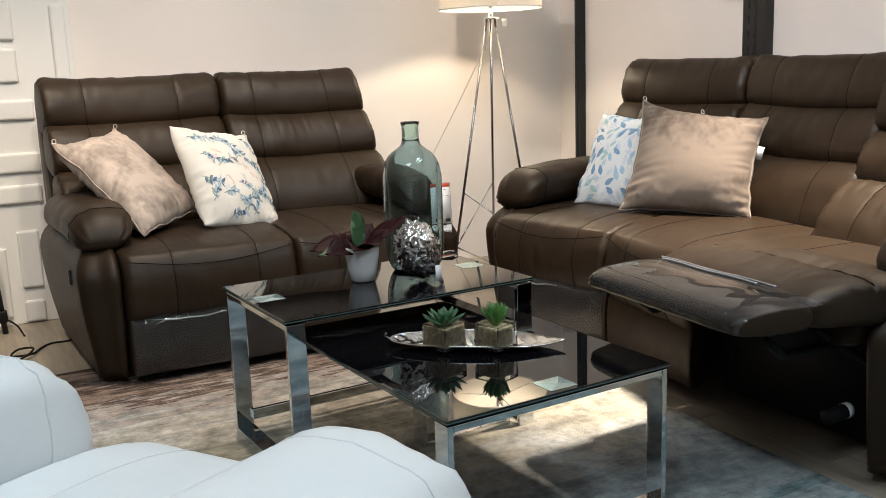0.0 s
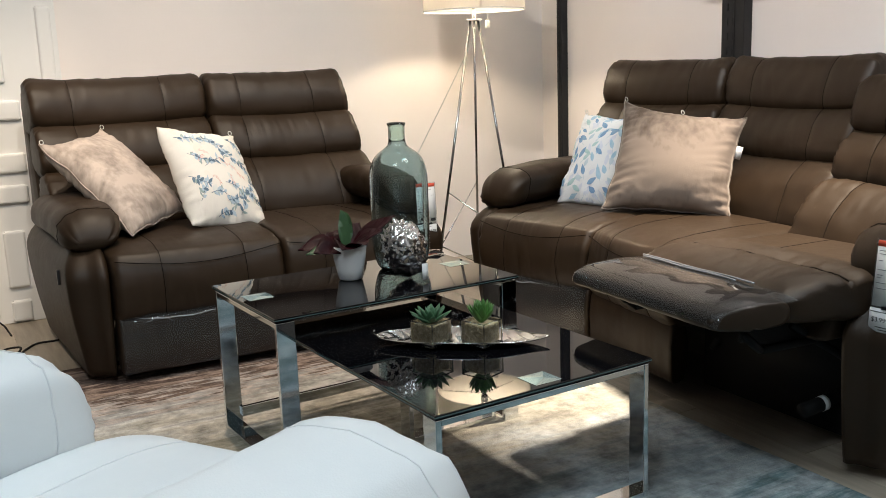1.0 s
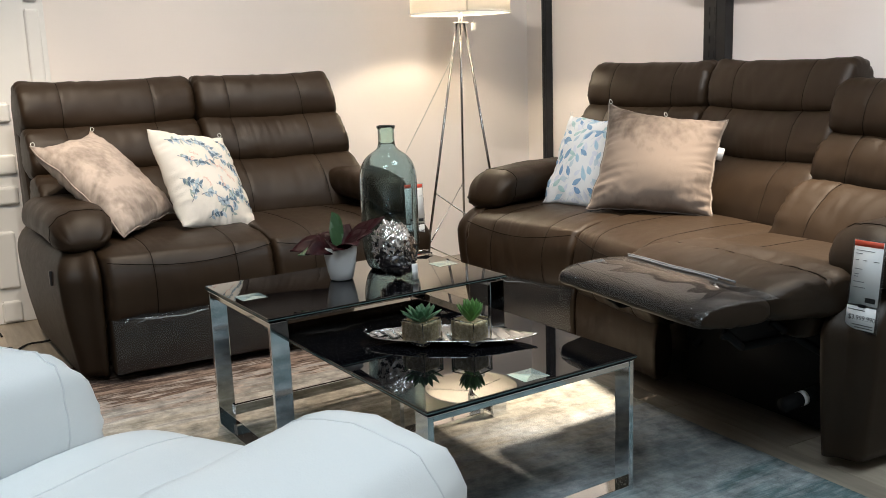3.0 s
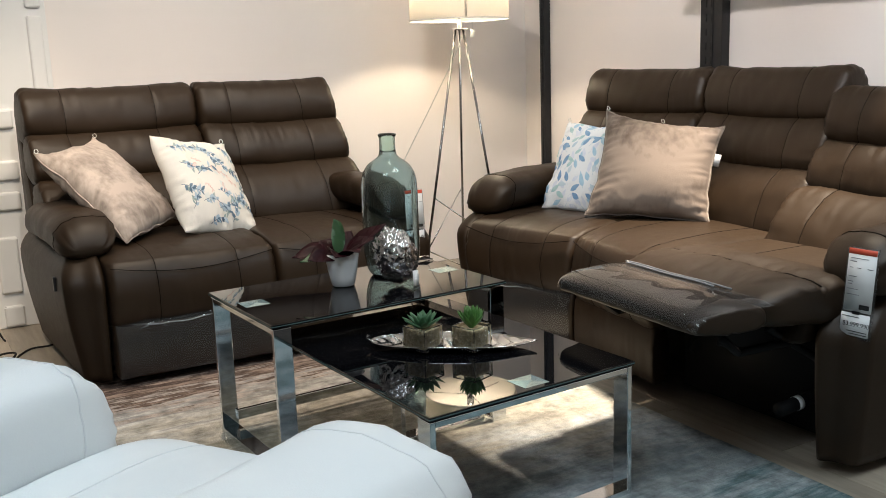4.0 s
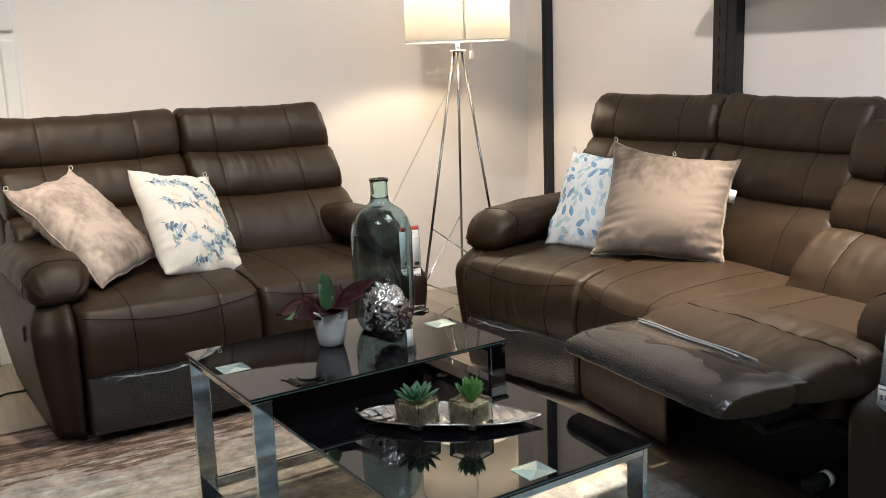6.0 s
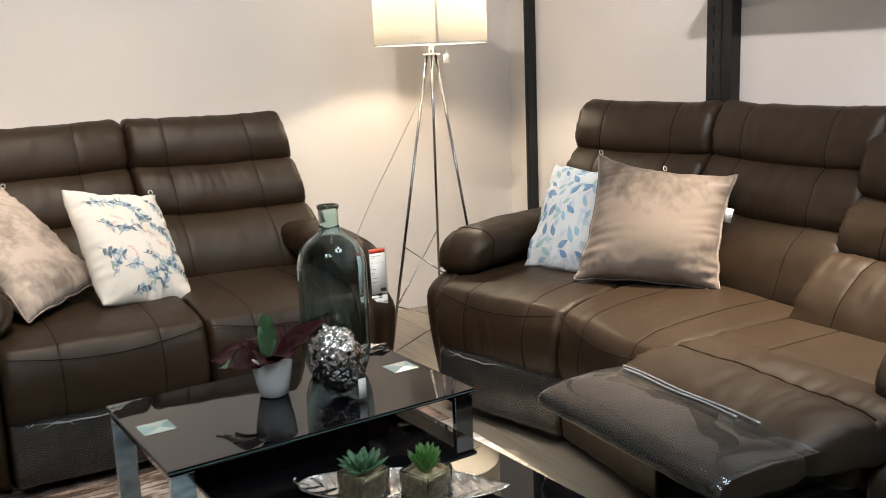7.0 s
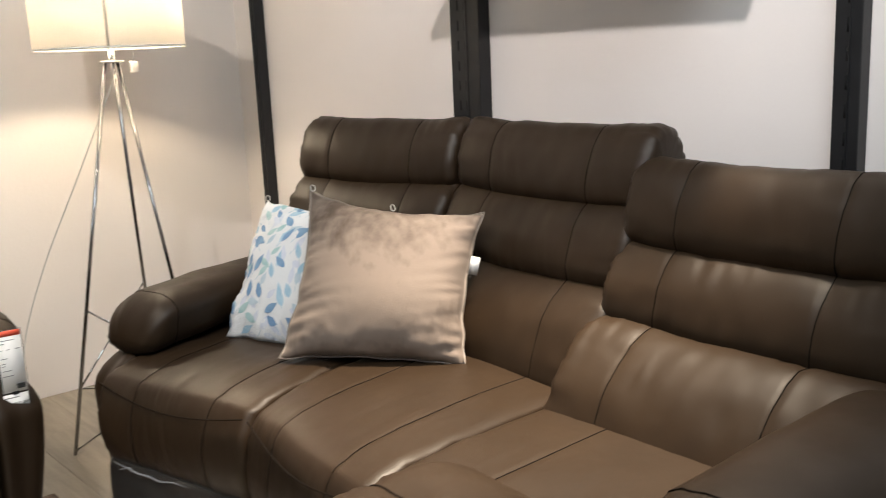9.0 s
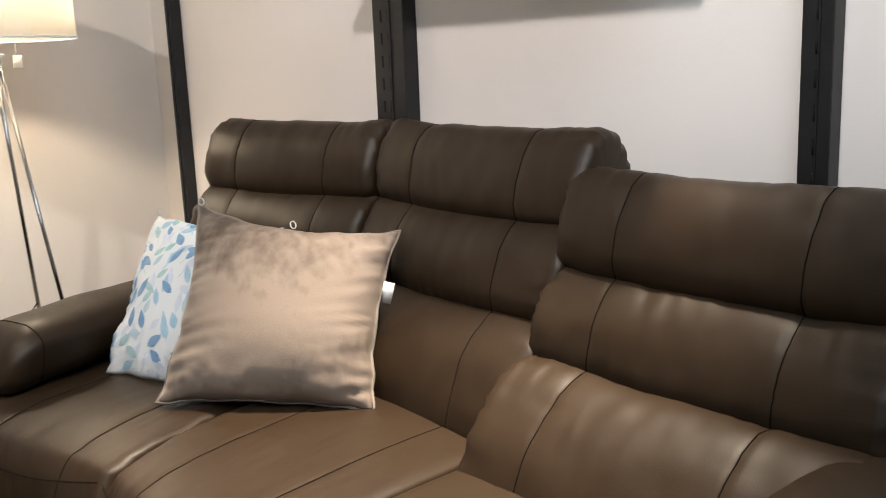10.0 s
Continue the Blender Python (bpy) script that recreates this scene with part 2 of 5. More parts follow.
SEAT = [(0.0, 0.435), (-0.028, 0.38), (-0.035, 0.30), (-0.01, 0.235), (0.06, 0.215), (0.35, 0.25), (0.65, 0.30), (0.78, 0.38), (0.68, 0.450), (0.36, 0.470), (0.15, 0.470), (0.04, 0.455)]
LUMBAR = [(0.62, 0.43), (0.61, 0.49), (0.645, 0.57), (0.71, 0.635), (0.785, 0.665), (0.87, 0.62), (0.87, 0.50), (0.76, 0.42)]
MIDDLE = [(0.785, 0.64), (0.755, 0.69), (0.775, 0.765), (0.825, 0.825), (0.885, 0.845), (0.95, 0.80), (0.95, 0.69), (0.86, 0.63)]
HEAD = [(0.875, 0.812), (0.840, 0.86), (0.85, 0.93), (0.885, 0.99), (0.935, 1.022), (0.99, 1.010), (1.03, 0.95), (1.035, 0.86), (0.99, 0.80), (0.93, 0.79)]


# set so that the reclined back lowers it into place
RECLINED_LUMBAR = [(0.53, 0.415), (0.535, 0.49), (0.575, 0.575), (0.65, 0.650), (0.74, 0.688), (0.86, 0.65), (0.86, 0.52), (0.74, 0.44)]


def moved(profile, db=0.0, dz=0.0, turn=0.0, pivot=(0.6, 0.43)):
    """A profile leant back about a pivot and slid."""
    s, c = math.sin(radians(turn)), math.cos(radians(turn))
    out = []
    for b, z in profile:
        x, y = b - pivot[0], z - pivot[1]
        out.append((pivot[0] + c * x + s * y + db, pivot[1] - s * x + c * y + dz))
    return out


def upholstered(name, sofa, sec, profile, label="", mat=None, stitch=None, **kw):
    bm, lines = cushion(sec, profile, **kw)
    ob = part(name, bm, mat or LEATHER, sofa, label)
    for ln in lines:
        c = sum(ln, Vector()) / len(ln)
        part("stitched_seam", tube_bm([p + (p - c).normalized() * 0.0004 for p in ln], 0.0014, 5, True), stitch or SEAM, ob)
    return ob


def seam_on(sec, parent, pts, r=0.0017, mat=None):
    part("piping", tube_bm([sec.at(a, b, z) for a, b, z in pts], r, 6), mat or SEAM, parent)


def arm_pad(sofa, sec, side, over, out, b0, b1, top, bottom, mat, stitch, droop=0.05, tip=0.24, seed=0):
    """An arm pad along a seat's side, from `over` the seat to `out` beyond it: a soft slab that droops at its gathered front."""
    rows, m, n = [], 34, 40

    def point(f, j):
        b = b0 + (b1 - b0) * f
        e = max(1 - f / tip, 0)
        g = max((f - 0.90) / 0.10, 0)
        k = math.sqrt(max(1 - e ** 2.4, 0.0)) * math.sqrt(max(1 - 0.7 * g * g, 0.02))
        k = max(k, 0.12)
        zc = (top + bottom) / 2 - droop * e ** 1.5 + 0.012 * math.sin(math.pi * f)
        hz, hw = (top - bottom) / 2 * k, (over + out) / 2 * (0.45 + 0.55 * k)
        t = 2 * math.pi * j / m
        cx, cz = math.cos(t), math.sin(t)
        sx, sz = math.copysign(abs(cx) ** 0.7, cx), math.copysign(abs(cz) ** 0.75, cz)
        wr = 1 + 0.07 * math.exp(-f / 0.25) * noise.noise(Vector((cx * 9, cz * 9, seed * 2 + f * 2))) + 0.15 * math.exp(-f / 0.15) * noise.noise(Vector((cx * 4.5, cz * 4.5, seed + f * 3))) + 0.035 * noise.noise(Vector((cx * 1.2, f * 9, seed + cz)))
        x = ((out - over) / 2 + hw * sx * wr - 0.25 * cz * hz) / sec.width
        return sec.at(-x if side < 0 else 1 + x, b, zc + hz * sz * wr)

    fs = [0, 0.004, 0.012, 0.025, 0.045, 0.07, 0.10, 0.14, 0.18] + [0.22 + 0.78 * i / n for i in range(n + 1)]
    for f in fs:
        rows.append([point(f, j) for j in range(m)])
    ob = part("arm_pad", grid_bm(rows, closed_v=True, cap=True), mat, sofa)
    for f in (0.13,):
        part("stitched_seam", tube_bm([point(f, j) for j in range(m)], 0.0013, 6, True), stitch, ob)
    return ob


def arm_body(sofa, sec, side, out, foot, b0, b1, top, mat):
    """The upright arm below the pad, bowed outwards, narrower at the floor."""
    rows = []
    for i in range(19):
        f = i / 18
        z = 0.035 + (top - 0.035) * f
        w = foot + (out - foot) * math.sin(min(f * 1.15, 1) * math.pi / 2)
        w *= math.sqrt(max(1 - 0.55 * max((f - 0.78) / 0.22, 0) ** 2, 0))
        front = b0 + 0.03 * (1 - f) ** 2 + 0.10 * max((f - 0.75) / 0.25, 0) ** 2
        ring = catmull([(0.0, front), (w * 0.5, front - 0.004), (w * 0.92, front + 0.015), (w, front + 0.08), (w, (b0 + b1) / 2), (w, b1 - 0.08), (w * 0.9, b1), (0.0, b1), (-0.004, (b0 + b1) / 2)], 40)
        rows.append([sec.at(-p[0] / sec.width if side < 0 else 1 + p[0] / sec.width, p[1], z + 0.006 * noise.noise(Vector((p[1] * 5, f * 4, side)))) for p in ring])
    return part("arm_body", grid_bm(rows, closed_v=True, cap=True), mat, sofa)


def film_bm(sec, pts, a0, a1, seed=0, rough=0.006):
    rows = []
    for i in range(25):
        a = a0 + (a1 - a0) * i / 24
        drop = 0.014 * max(1 - min(i, 24 - i) / 2, 0) ** 2
        rows.append([sec.at(a, b + drop + rough * noise.noise(Vector((a * 7 + seed, j * 0.5, z * 5))), z - drop + rough * 0.7 * noise.noise(Vector((a * 9 + seed, j * 0.4, 3)))) for j, (b, z) in enumerate(catmull(pts, 18, False))])
    bm = grid_bm(rows)
    bm.normal_update()
    out = sec.at(0.5, -1, 0.3) - sec.at(0.5, 0, 0)
    if sum(f.normal.dot(out) for f in bm.faces) < 0:
        bmesh.ops.reverse_faces(bm, faces=bm.faces[:])
    return bm


def build_seat(sofa, sec, recline=False, film=True, shade=0, rear=None, rise=0.0, flare=0.0):
    rear = rear or sec
    back = dict(end=0.03, seams=(0.22, 0.74), fold=0.013, wave=0.005, sag=0.010, slant=flare)
    t = (lambda p: moved(p, -0.05, -0.06, 0)) if recline else (lambda p: moved(p, 0, rise, 0))
    for nm, prof, k in (("lumbar_cushion", LUMBAR if not recline else RECLINED_LUMBAR, 1), ("middle_cushion", MIDDLE, 2), ("headrest", HEAD, 3)):
        upholstered(nm, sofa, rear, t(prof), seed=shade * 5 + k, a0=0.006, a1=0.994, **back)
    prof = SEAT if not recline else [(b - 0.04, max(z, 0.355 + 0.03 * b)) for b, z in SEAT]
    seat = upholstered("seat_cushion", sofa, sec, prof, seed=shade * 5 + 4, end=0.03, seams=(0.27, 0.76), crown=0.012, fold=0.013, wave=0.004, a0=0.006, a1=0.994)
    pts = []
    for i in range(25):
        f = i / 24
        pts.append((0.02 + 0.96 * f, -0.014 - 0.015 * math.sin(math.pi * f), 0.437 - 0.03 * math.sin(math.pi * f)))
    if not recline:
        seam_on(sec, seat, pts)
    shell = [(0.86, 0.10), (0.85, 0.4), (0.93, 0.75), (0.99, 0.93), (1.035, 0.95), (1.045, 0.6), (1.03, 0.3), (1.0, 0.10)]
    if recline:
        shell = [(0.80, 0.10), (0.76, 0.4), (0.86, 0.70), (0.92, 0.86), (0.97, 0.88), (1.0, 0.6), (1.0, 0.3), (1.0, 0.10)]
    bm, _ = cushion(rear, shell, end=0.04, seed=shade + 31, n=32, a0=0.01, a1=0.99)
    part("back_shell", bm, LEATHER, sofa)
    if not recline:
        bm, _ = cushion(sec, [(0.0, 0.235), (-0.014, 0.15), (-0.005, 0.05), (0.05, 0.045), (0.07, 0.14), (0.05, 0.235)], a0=0.01, a1=0.99, end=0.015, seed=shade + 17, n=28)
        foot = part("footrest_panel", bm, LEATHER, sofa)
        if film:
            part("plastic_cover", film_bm(sec, [(-0.012, 0.252), (-0.026, 0.22), (-0.032, 0.14), (-0.022, 0.05)], 0.02, 0.97, shade), FILM, foot, "clear protective plastic film")
            # Crinkle highlights on the film, laid on as tapered tubes.
            for a0, a1, z, dip in ((0.10, 0.62, 0.238, 0.012), (0.14, 0.30, 0.216, -0.016)):
                part("crease_glint", tube_bm([sec.at(a0 + (a1 - a0) * i / 16, -0.030 + 0.002 * math.sin(i * 1.3 + shade), z - dip * math.sin(i / 16 * 3.1) + 0.002 * math.sin(i * 1.1)) for i in range(17)], 0.0022, 6, False, [0.2 + math.sin(math.pi * i / 16) for i in range(17)]), GLINT, foot, "highlight on a film crease, laid on as a pale tube")


WALL_Y, WALL_X = 4.36, 3.05


# ---- sofas ----
def loveseat():
    ob = thing("loveseat", 1.05, 3.6, 0, "dark brown leather two-seat recliner sofa on the rug's edge", "sofa")
    left, mid, right = ((0.462, 3.17), (0.425, 4.10)), ((1.057, 3.15), (1.06, 4.12)), ((1.597, 3.13), (1.625, 4.04))
    s1, s2 = Section(left, mid, 0.95), Section(mid, right, 0.95)
    wing_l, wing_r = ((0.43, 3.17), (0.335, 4.06)), ((1.63, 3.13), (1.668, 3.99))
    build_seat(ob, s1, shade=1, rear=Section(wing_l, mid, 0.95), rise=0.02)
    build_seat(ob, s2, shade=2, rear=Section(mid, wing_r, 0.95), rise=0.02, flare=0.22)
    for sec, side in ((s1, -1), (s2, 1)):
        arm_body(ob, sec, side, 0.135, 0.09, 0.03, 0.90, 0.47, LEATHER)
        arm_pad(ob, sec, side, 0.075, 0.125, 0.09, 0.80, 0.600 if side < 0 else 0.615, 0.465 if side < 0 else 0.475, LEATHER, SEAM, 0.04, 0.17, seed=side + 3)
    part("seat_switch", box_bm(0.312, 0.328, 3.33, 3.355, 0.35, 0.40, 0.002), DARK_STEEL, ob, "small grey recliner switch")
    return ob


LONG = [((1.85, 3.085), (2.737, 3.372)), ((1.978, 2.552), (2.88, 2.769)), ((1.91, 2.05), (2.84, 2.10)), ((1.88, 1.42), (2.81, 1.38))]


def long_sofa():
    ob = thing("three_seat_sofa", 2.4, 2.3, 0, "dark brown leather three-seat recliner sofa with one footrest raised", "sofa")
    s = [Section(LONG[i], LONG[i + 1]) for i in range(3)]
    build_seat(ob, s[0], shade=3, rise=0.010)
    build_seat(ob, s[1], shade=4, film=False, rise=0.010, rear=Section(LONG[1], ((1.91, 2.05), (2.838, 2.055))))
    build_seat(ob, s[2], True, shade=5)
    for sec, side in ((s[0], -1), (s[2], 1)):
        arm_body(ob, sec, side, 0.135, 0.09, 0.05 if side < 0 else 0.0, 0.90, 0.47, LEATHER)
        arm_pad(ob, sec, side, 0.10 if side < 0 else 0.075, 0.125, 0.10 if side < 0 else 0.05, 0.82, 0.618, 0.460 if side < 0 else 0.475, LEATHER, SEAM, 0.03, 0.14, seed=side + 8)
    rest = upholstered("footrest", ob, s[2], [(-0.455, 0.466), (-0.450, 0.481), (-0.42, 0.491), (-0.33, 0.494), (-0.235, 0.487), (-0.21, 0.46), (-0.23, 0.432), (-0.33, 0.432), (-0.435, 0.446)], a0=0.105, a1=1.055, end=0.024, seed=77, fold=0.005, wave=0.004)
    pad, _ = cushion(s[2], [(-0.242, 0.462), (-0.228, 0.492), (-0.15, 0.512), (-0.065, 0.517), (-0.025, 0.509), (0.04, 0.514), (0.13, 0.500), (0.20, 0.45), (0.15, 0.41), (0.0, 0.405), (-0.20, 0.425)], a0=0.105, a1=1.06, end=0.05, seed=78, crown=0.045, fold=0.012, wave=0.008)
    pad.verts.ensure_lookup_table()
    line = [pad.verts[k * 48 + 17].co + Vector((0, 0, 0.0008)) for k in range(5, (len(pad.verts) - 2) // 48 - 5)]
    pad_ob = part("footrest_pad", pad, LEATHER, ob)
    part("stitched_seam", tube_bm(line, 0.0022, 6), SEAM, pad_ob)
    part("plastic_cover", film_bm(s[2], [(-0.212, 0.500), (-0.24, 0.503), (-0.33, 0.507), (-0.42, 0.503), (-0.454, 0.489), (-0.463, 0.466)], 0.098, 1.062, 5, 0.003), FILM, rest, "clear protective plastic film")
    # The double highlight along the film's rear edge, drawn as two tubes.
    for db, a0, a1 in ((-0.222, 0.17, 0.86), (-0.236, 0.20, 0.78)):
        part("edge_glint", tube_bm([s[2].at(a0 + (a1 - a0) * i / 20, db + 0.003 * math.sin(i * 0.5), 0.5065) for i in range(21)], 0.0028, 6), GLINT, rest, "highlight along the film's folded edge, laid on as a pale tube")
    # dark folding mechanism beneath
    sec = s[2]
    part("under_frame", tube_bm([sec.at(0.06, 0.25, 0.06), sec.at(0.06, 0.6, 0.06), sec.at(0.94, 0.6, 0.06), sec.at(0.94, 0.25, 0.06)], 0.018, 6, True), BLACK_STEEL, ob, "black steel base frame")
    for a in (0.10, 0.90):
        for p, q in (((a, 0.30, 0.14), (a, -0.05, 0.35)), ((a, 0.12, 0.34), (a, -0.22, 0.345)), ((a, -0.22, 0.345), (a, -0.28, 0.395)), ((a, -0.05, 0.35), (a, -0.12, 0.395)), ((a, 0.34, 0.34), (a, 0.10, 0.16))):
            part("link_arm", tube_bm([sec.at(*p), sec.at(*q)], 0.011, 6), BLACK_PLASTIC, ob)
    for a in (0.16, 0.88):
        part("footrest_bracket", box_bm(-0.20, 0.0, -0.006, 0.006, -0.05, 0.04, 0.004, Matrix.Translation(sec.at(a, -0.08, 0.375)) @ pose(0, 0, 0, 0, 14, 0)), BLACK_PLASTIC, ob, "black steel bracket")
    part("cross_rod", tube_bm([sec.at(0.10, -0.05, 0.35), sec.at(0.90, -0.05, 0.35)], 0.009, 8), BLACK_PLASTIC, ob)
    part("motor", tube_bm([sec.at(0.83, 0.14, 0.150), sec.at(0.83, -0.02, 0.136)], 0.02, 12), BLACK_PLASTIC, ob, "black motor tube")
    part("motor_label", tube_bm([sec.at(0.83, 0.060, 0.1430), sec.at(0.83, 0.042, 0.1414)], 0.0206, 12), PAPER, ob, "white label round the motor")
    # Black sheets added so that the void under the raised footrest stays dark.
    part("void_panel", box_bm(2.03, 2.05, 1.385, 2.045, 0.028, 0.37), BLACK_PLASTIC, ob, "added black sheet that keeps the space under the seat dark")
    part("void_cover", box_bm(2.0, 2.75, 1.40, 2.08, 0.344, 0.352), BLACK_PLASTIC, ob, "added black sheet that keeps the space under the seat dark")
    return ob


loveseat()
long_sofa()

# ---- setting ----
tagged(part("floor", box_bm(-5, 3.2, -5, 4.5, -0.12, -0.008), material("sub_floor", (0.06, 0.05, 0.045), 0.8), None, smooth=False), "grey-brown wood laminate floor", "floor", kind="structure")
tagged(part("wall_north", box_bm(-5, 3.2, WALL_Y, WALL_Y + 0.15, -0.12, 3.3), PAINT, smooth=False), "cream painted wall", "wall", kind="structure")
tagged(part("wall_east", box_bm(WALL_X, WALL_X + 0.15, -5, WALL_Y, -0.12, 3.3), PAINT, smooth=False), "off-white painted wall behind a shelf rack", "wall", kind="structure")
tagged(part("wall_south", box_bm(-5, 3.2, -5.15, -5, -0.12, 3.3), PAINT, smooth=False), "plain painted wall", "wall", kind="structure")
tagged(part("wall_west", box_bm(-5.15, -5, -5.15, 4.5, -0.12, 3.3), PAINT, smooth=False), "plain painted wall", "wall", kind="structure")
tagged(part("ceiling", box_bm(-5.15, 3.2, -5.15, 4.5, 3.2, 3.3), CEILING_PAINT, smooth=False), "plain ceiling", "ceiling", kind="structure")


# ---- rug ----
def rug_material():
    """Bands of worn colour across the rug, drawn out along its length, over a cut pile."""
    m = material("rug_pile", (0.4, 0.4, 0.4), 0.95, 0, None, 1, 0.5, 260, spec=0.15)
    nt = m.node_tree
    b = nt.nodes["Principled BSDF"]
    tc = nt.nodes["Texture Coordinate"]
    sep = nt.nodes.new("ShaderNodeSeparateXYZ")
    mp = nt.nodes.new("ShaderNodeMapping")
    mp.inputs["Scale"].default_value = (1.1, 6.5, 1)
    n1, n2, n3 = (nt.nodes.new("ShaderNodeTexNoise") for _ in range(3))
    for n, s, d in ((n1, 1.6, 8), (n2, 5.0, 9), (n3, 3.0, 6)):
        n.inputs["Scale"].default_value, n.inputs["Detail"].default_value, n.inputs["Roughness"].default_value = s, d, 0.65
    nt.links.new(tc.outputs["Object"], mp.inputs["Vector"])
    nt.links.new(tc.outputs["Object"], sep.inputs[0])
    nt.links.new(mp.outputs[0], n1.inputs["Vector"])
    nt.links.new(mp.outputs[0], n2.inputs["Vector"])
    nt.links.new(tc.outputs["Object"], n3.inputs["Vector"])

    def sums(a, ka, bnode, kb):
        q = nt.nodes.new("ShaderNodeMath")
        q.operation = "MULTIPLY_ADD"
        nt.links.new(a, q.inputs[0])
        q.inputs[1].default_value = ka
        if bnode is None:
            q.inputs[2].default_value = kb
        else:
            nt.links.new(bnode, q.inputs[2])
        return q.outputs[0]

    base = sums(sep.outputs["Y"], 1 / 3.05, None, 0.5)
    f = sums(n1.outputs["Fac"], 0.34, base, 0)
    f = sums(n2.outputs["Fac"], 0.16, f, 0)
    f = sums(n3.outputs["Fac"], 0.10, f, 0)
    off = nt.nodes.new("ShaderNodeMath")
    off.operation = "SUBTRACT"
    off.inputs[1].default_value = 0.345
    nt.links.new(f, off.inputs[0])
    r = nt.nodes.new("ShaderNodeValToRGB")
    stops = [(0.0, (0.11, 0.18, 0.19)), (0.12, (0.22, 0.29, 0.30)), (0.20, (0.34, 0.38, 0.385)), (0.25, (0.10, 0.16, 0.17)), (0.31, (0.36, 0.40, 0.41)), (0.37, (0.26, 0.31, 0.335)), (0.44, (0.43, 0.455, 0.475)), (0.51, (0.43, 0.42, 0.38)), (0.57, (0.50, 0.47, 0.40)), (0.62, (0.36, 0.335, 0.265)), (0.68, (0.60, 0.56, 0.49)), (0.72, (0.70, 0.68, 0.64)), (0.755, (0.43, 0.41, 0.39)), (0.785, (0.60, 0.51, 0.45)), (0.81, (0.12, 0.075, 0.055)), (0.84, (0.42, 0.31, 0.25)), (0.875, (0.085, 0.055, 0.045)), (0.93, (0.38, 0.28, 0.23)), (0.97, (0.09, 0.06, 0.05))]
    el = r.color_ramp.elements
    el[0].position, el[1].position = stops[0][0], stops[-1][0]
    el[0].color, el[1].color = (*stops[0][1], 1), (*stops[-1][1], 1)
    for p, c in stops[1:-1]:
        e = el.new(p)
        e.color = (*c, 1)
    nt.links.new(off.outputs[0], r.inputs["Fac"])
    n4 = nt.nodes.new("ShaderNodeTexNoise")
    n4.inputs["Scale"].default_value, n4.inputs["Detail"].default_value, n4.inputs["Roughness"].default_value = 13, 10, 0.72
    nt.links.new(tc.outputs["Object"], n4.inputs["Vector"])
    mr = nt.nodes.new("ShaderNodeMapRange")
    mr.inputs["From Min"].default_value, mr.inputs["From Max"].default_value = 0.3, 0.7
    mr.inputs["To Min"].default_value, mr.inputs["To Max"].default_value = 0.42, 1.38
    nt.links.new(n4.outputs["Fac"], mr.inputs["Value"])
    hs = nt.nodes.new("ShaderNodeHueSaturation")
    nt.links.new(mr.outputs["Result"], hs.inputs["Value"])
    nt.links.new(r.outputs["Color"], hs.inputs["Color"])
    nt.links.new(hs.outputs["Color"], b.inputs["Base Color"])
    return m


def rug():
    rows = []
    for i in range(61):
        x = -0.6 + 2.41 * i / 60
        rows.append([Vector((x, 0.4 + 3.05 * j / 60, 0.013 + 0.0015 * noise.noise(Vector((x * 6, j * 0.3, 0))))) for j in range(61)])
    bm = grid_bm(rows)
    edge = bmesh.ops.extrude_edge_only(bm, edges=[e for e in bm.edges if e.is_boundary])
    for v in edge["geom"]:
        if isinstance(v, bmesh.types.BMVert):
            v.co.z = 0.0005
    return tagged(part("rug", bm, rug_material()), "abstract rug in grey, teal, cream and brown bands", "rug")


rug()


# ---- rack ----
def rack_post(y0, y1, depth, front_slots):
    ob = thing("rack_post", WALL_X - depth / 2, (y0 + y1) / 2, 0, "black slotted steel rack upright against the wall", "rack post", "rack posts")
    x0 = WALL_X - depth
    part("upright", box_bm(x0, WALL_X - 0.002, y0, y1, 0, 3.0, 0.003), BLACK_STEEL, ob, smooth=False)
    groove = box_bm(x0 - 0.003, x0 + 0.001, y0 + (y1 - y0) * 0.40, y0 + (y1 - y0) * 0.46, 0.0, 3.0, 0.001)
    part("edge_bead", groove, BLACK_STEEL, ob)
    slot = material("slot_dark", (0.002, 0.002, 0.002), 0.9) if "slot_dark" not in bpy.data.materials else bpy.data.materials["slot_dark"]
    for k in range(12):
        for yy in front_slots:
            z = 0.92 + k * 0.06
            part("slot", box_bm(x0 - 0.0012, x0 + 0.0005, yy - 0.003, yy + 0.003, z, z + 0.03), slot, ob)
    return ob


rack_post(4.12, 4.16, 0.045, (4.14,))
rack_post(2.84, 2.965, 0.05, (2.93, 2.90))
rack_post(1.69, 1.75, 0.045, (1.72,))
shelf = thing("wall_shelf", 2.87, 2.37, 1.577, "white shelf board on the rack above the sofa", "shelf")
part("board", box_bm(2.695, 3.049, 1.90, 2.838, 1.577, 1.602, 0.003), DOOR_PAINT, shelf)


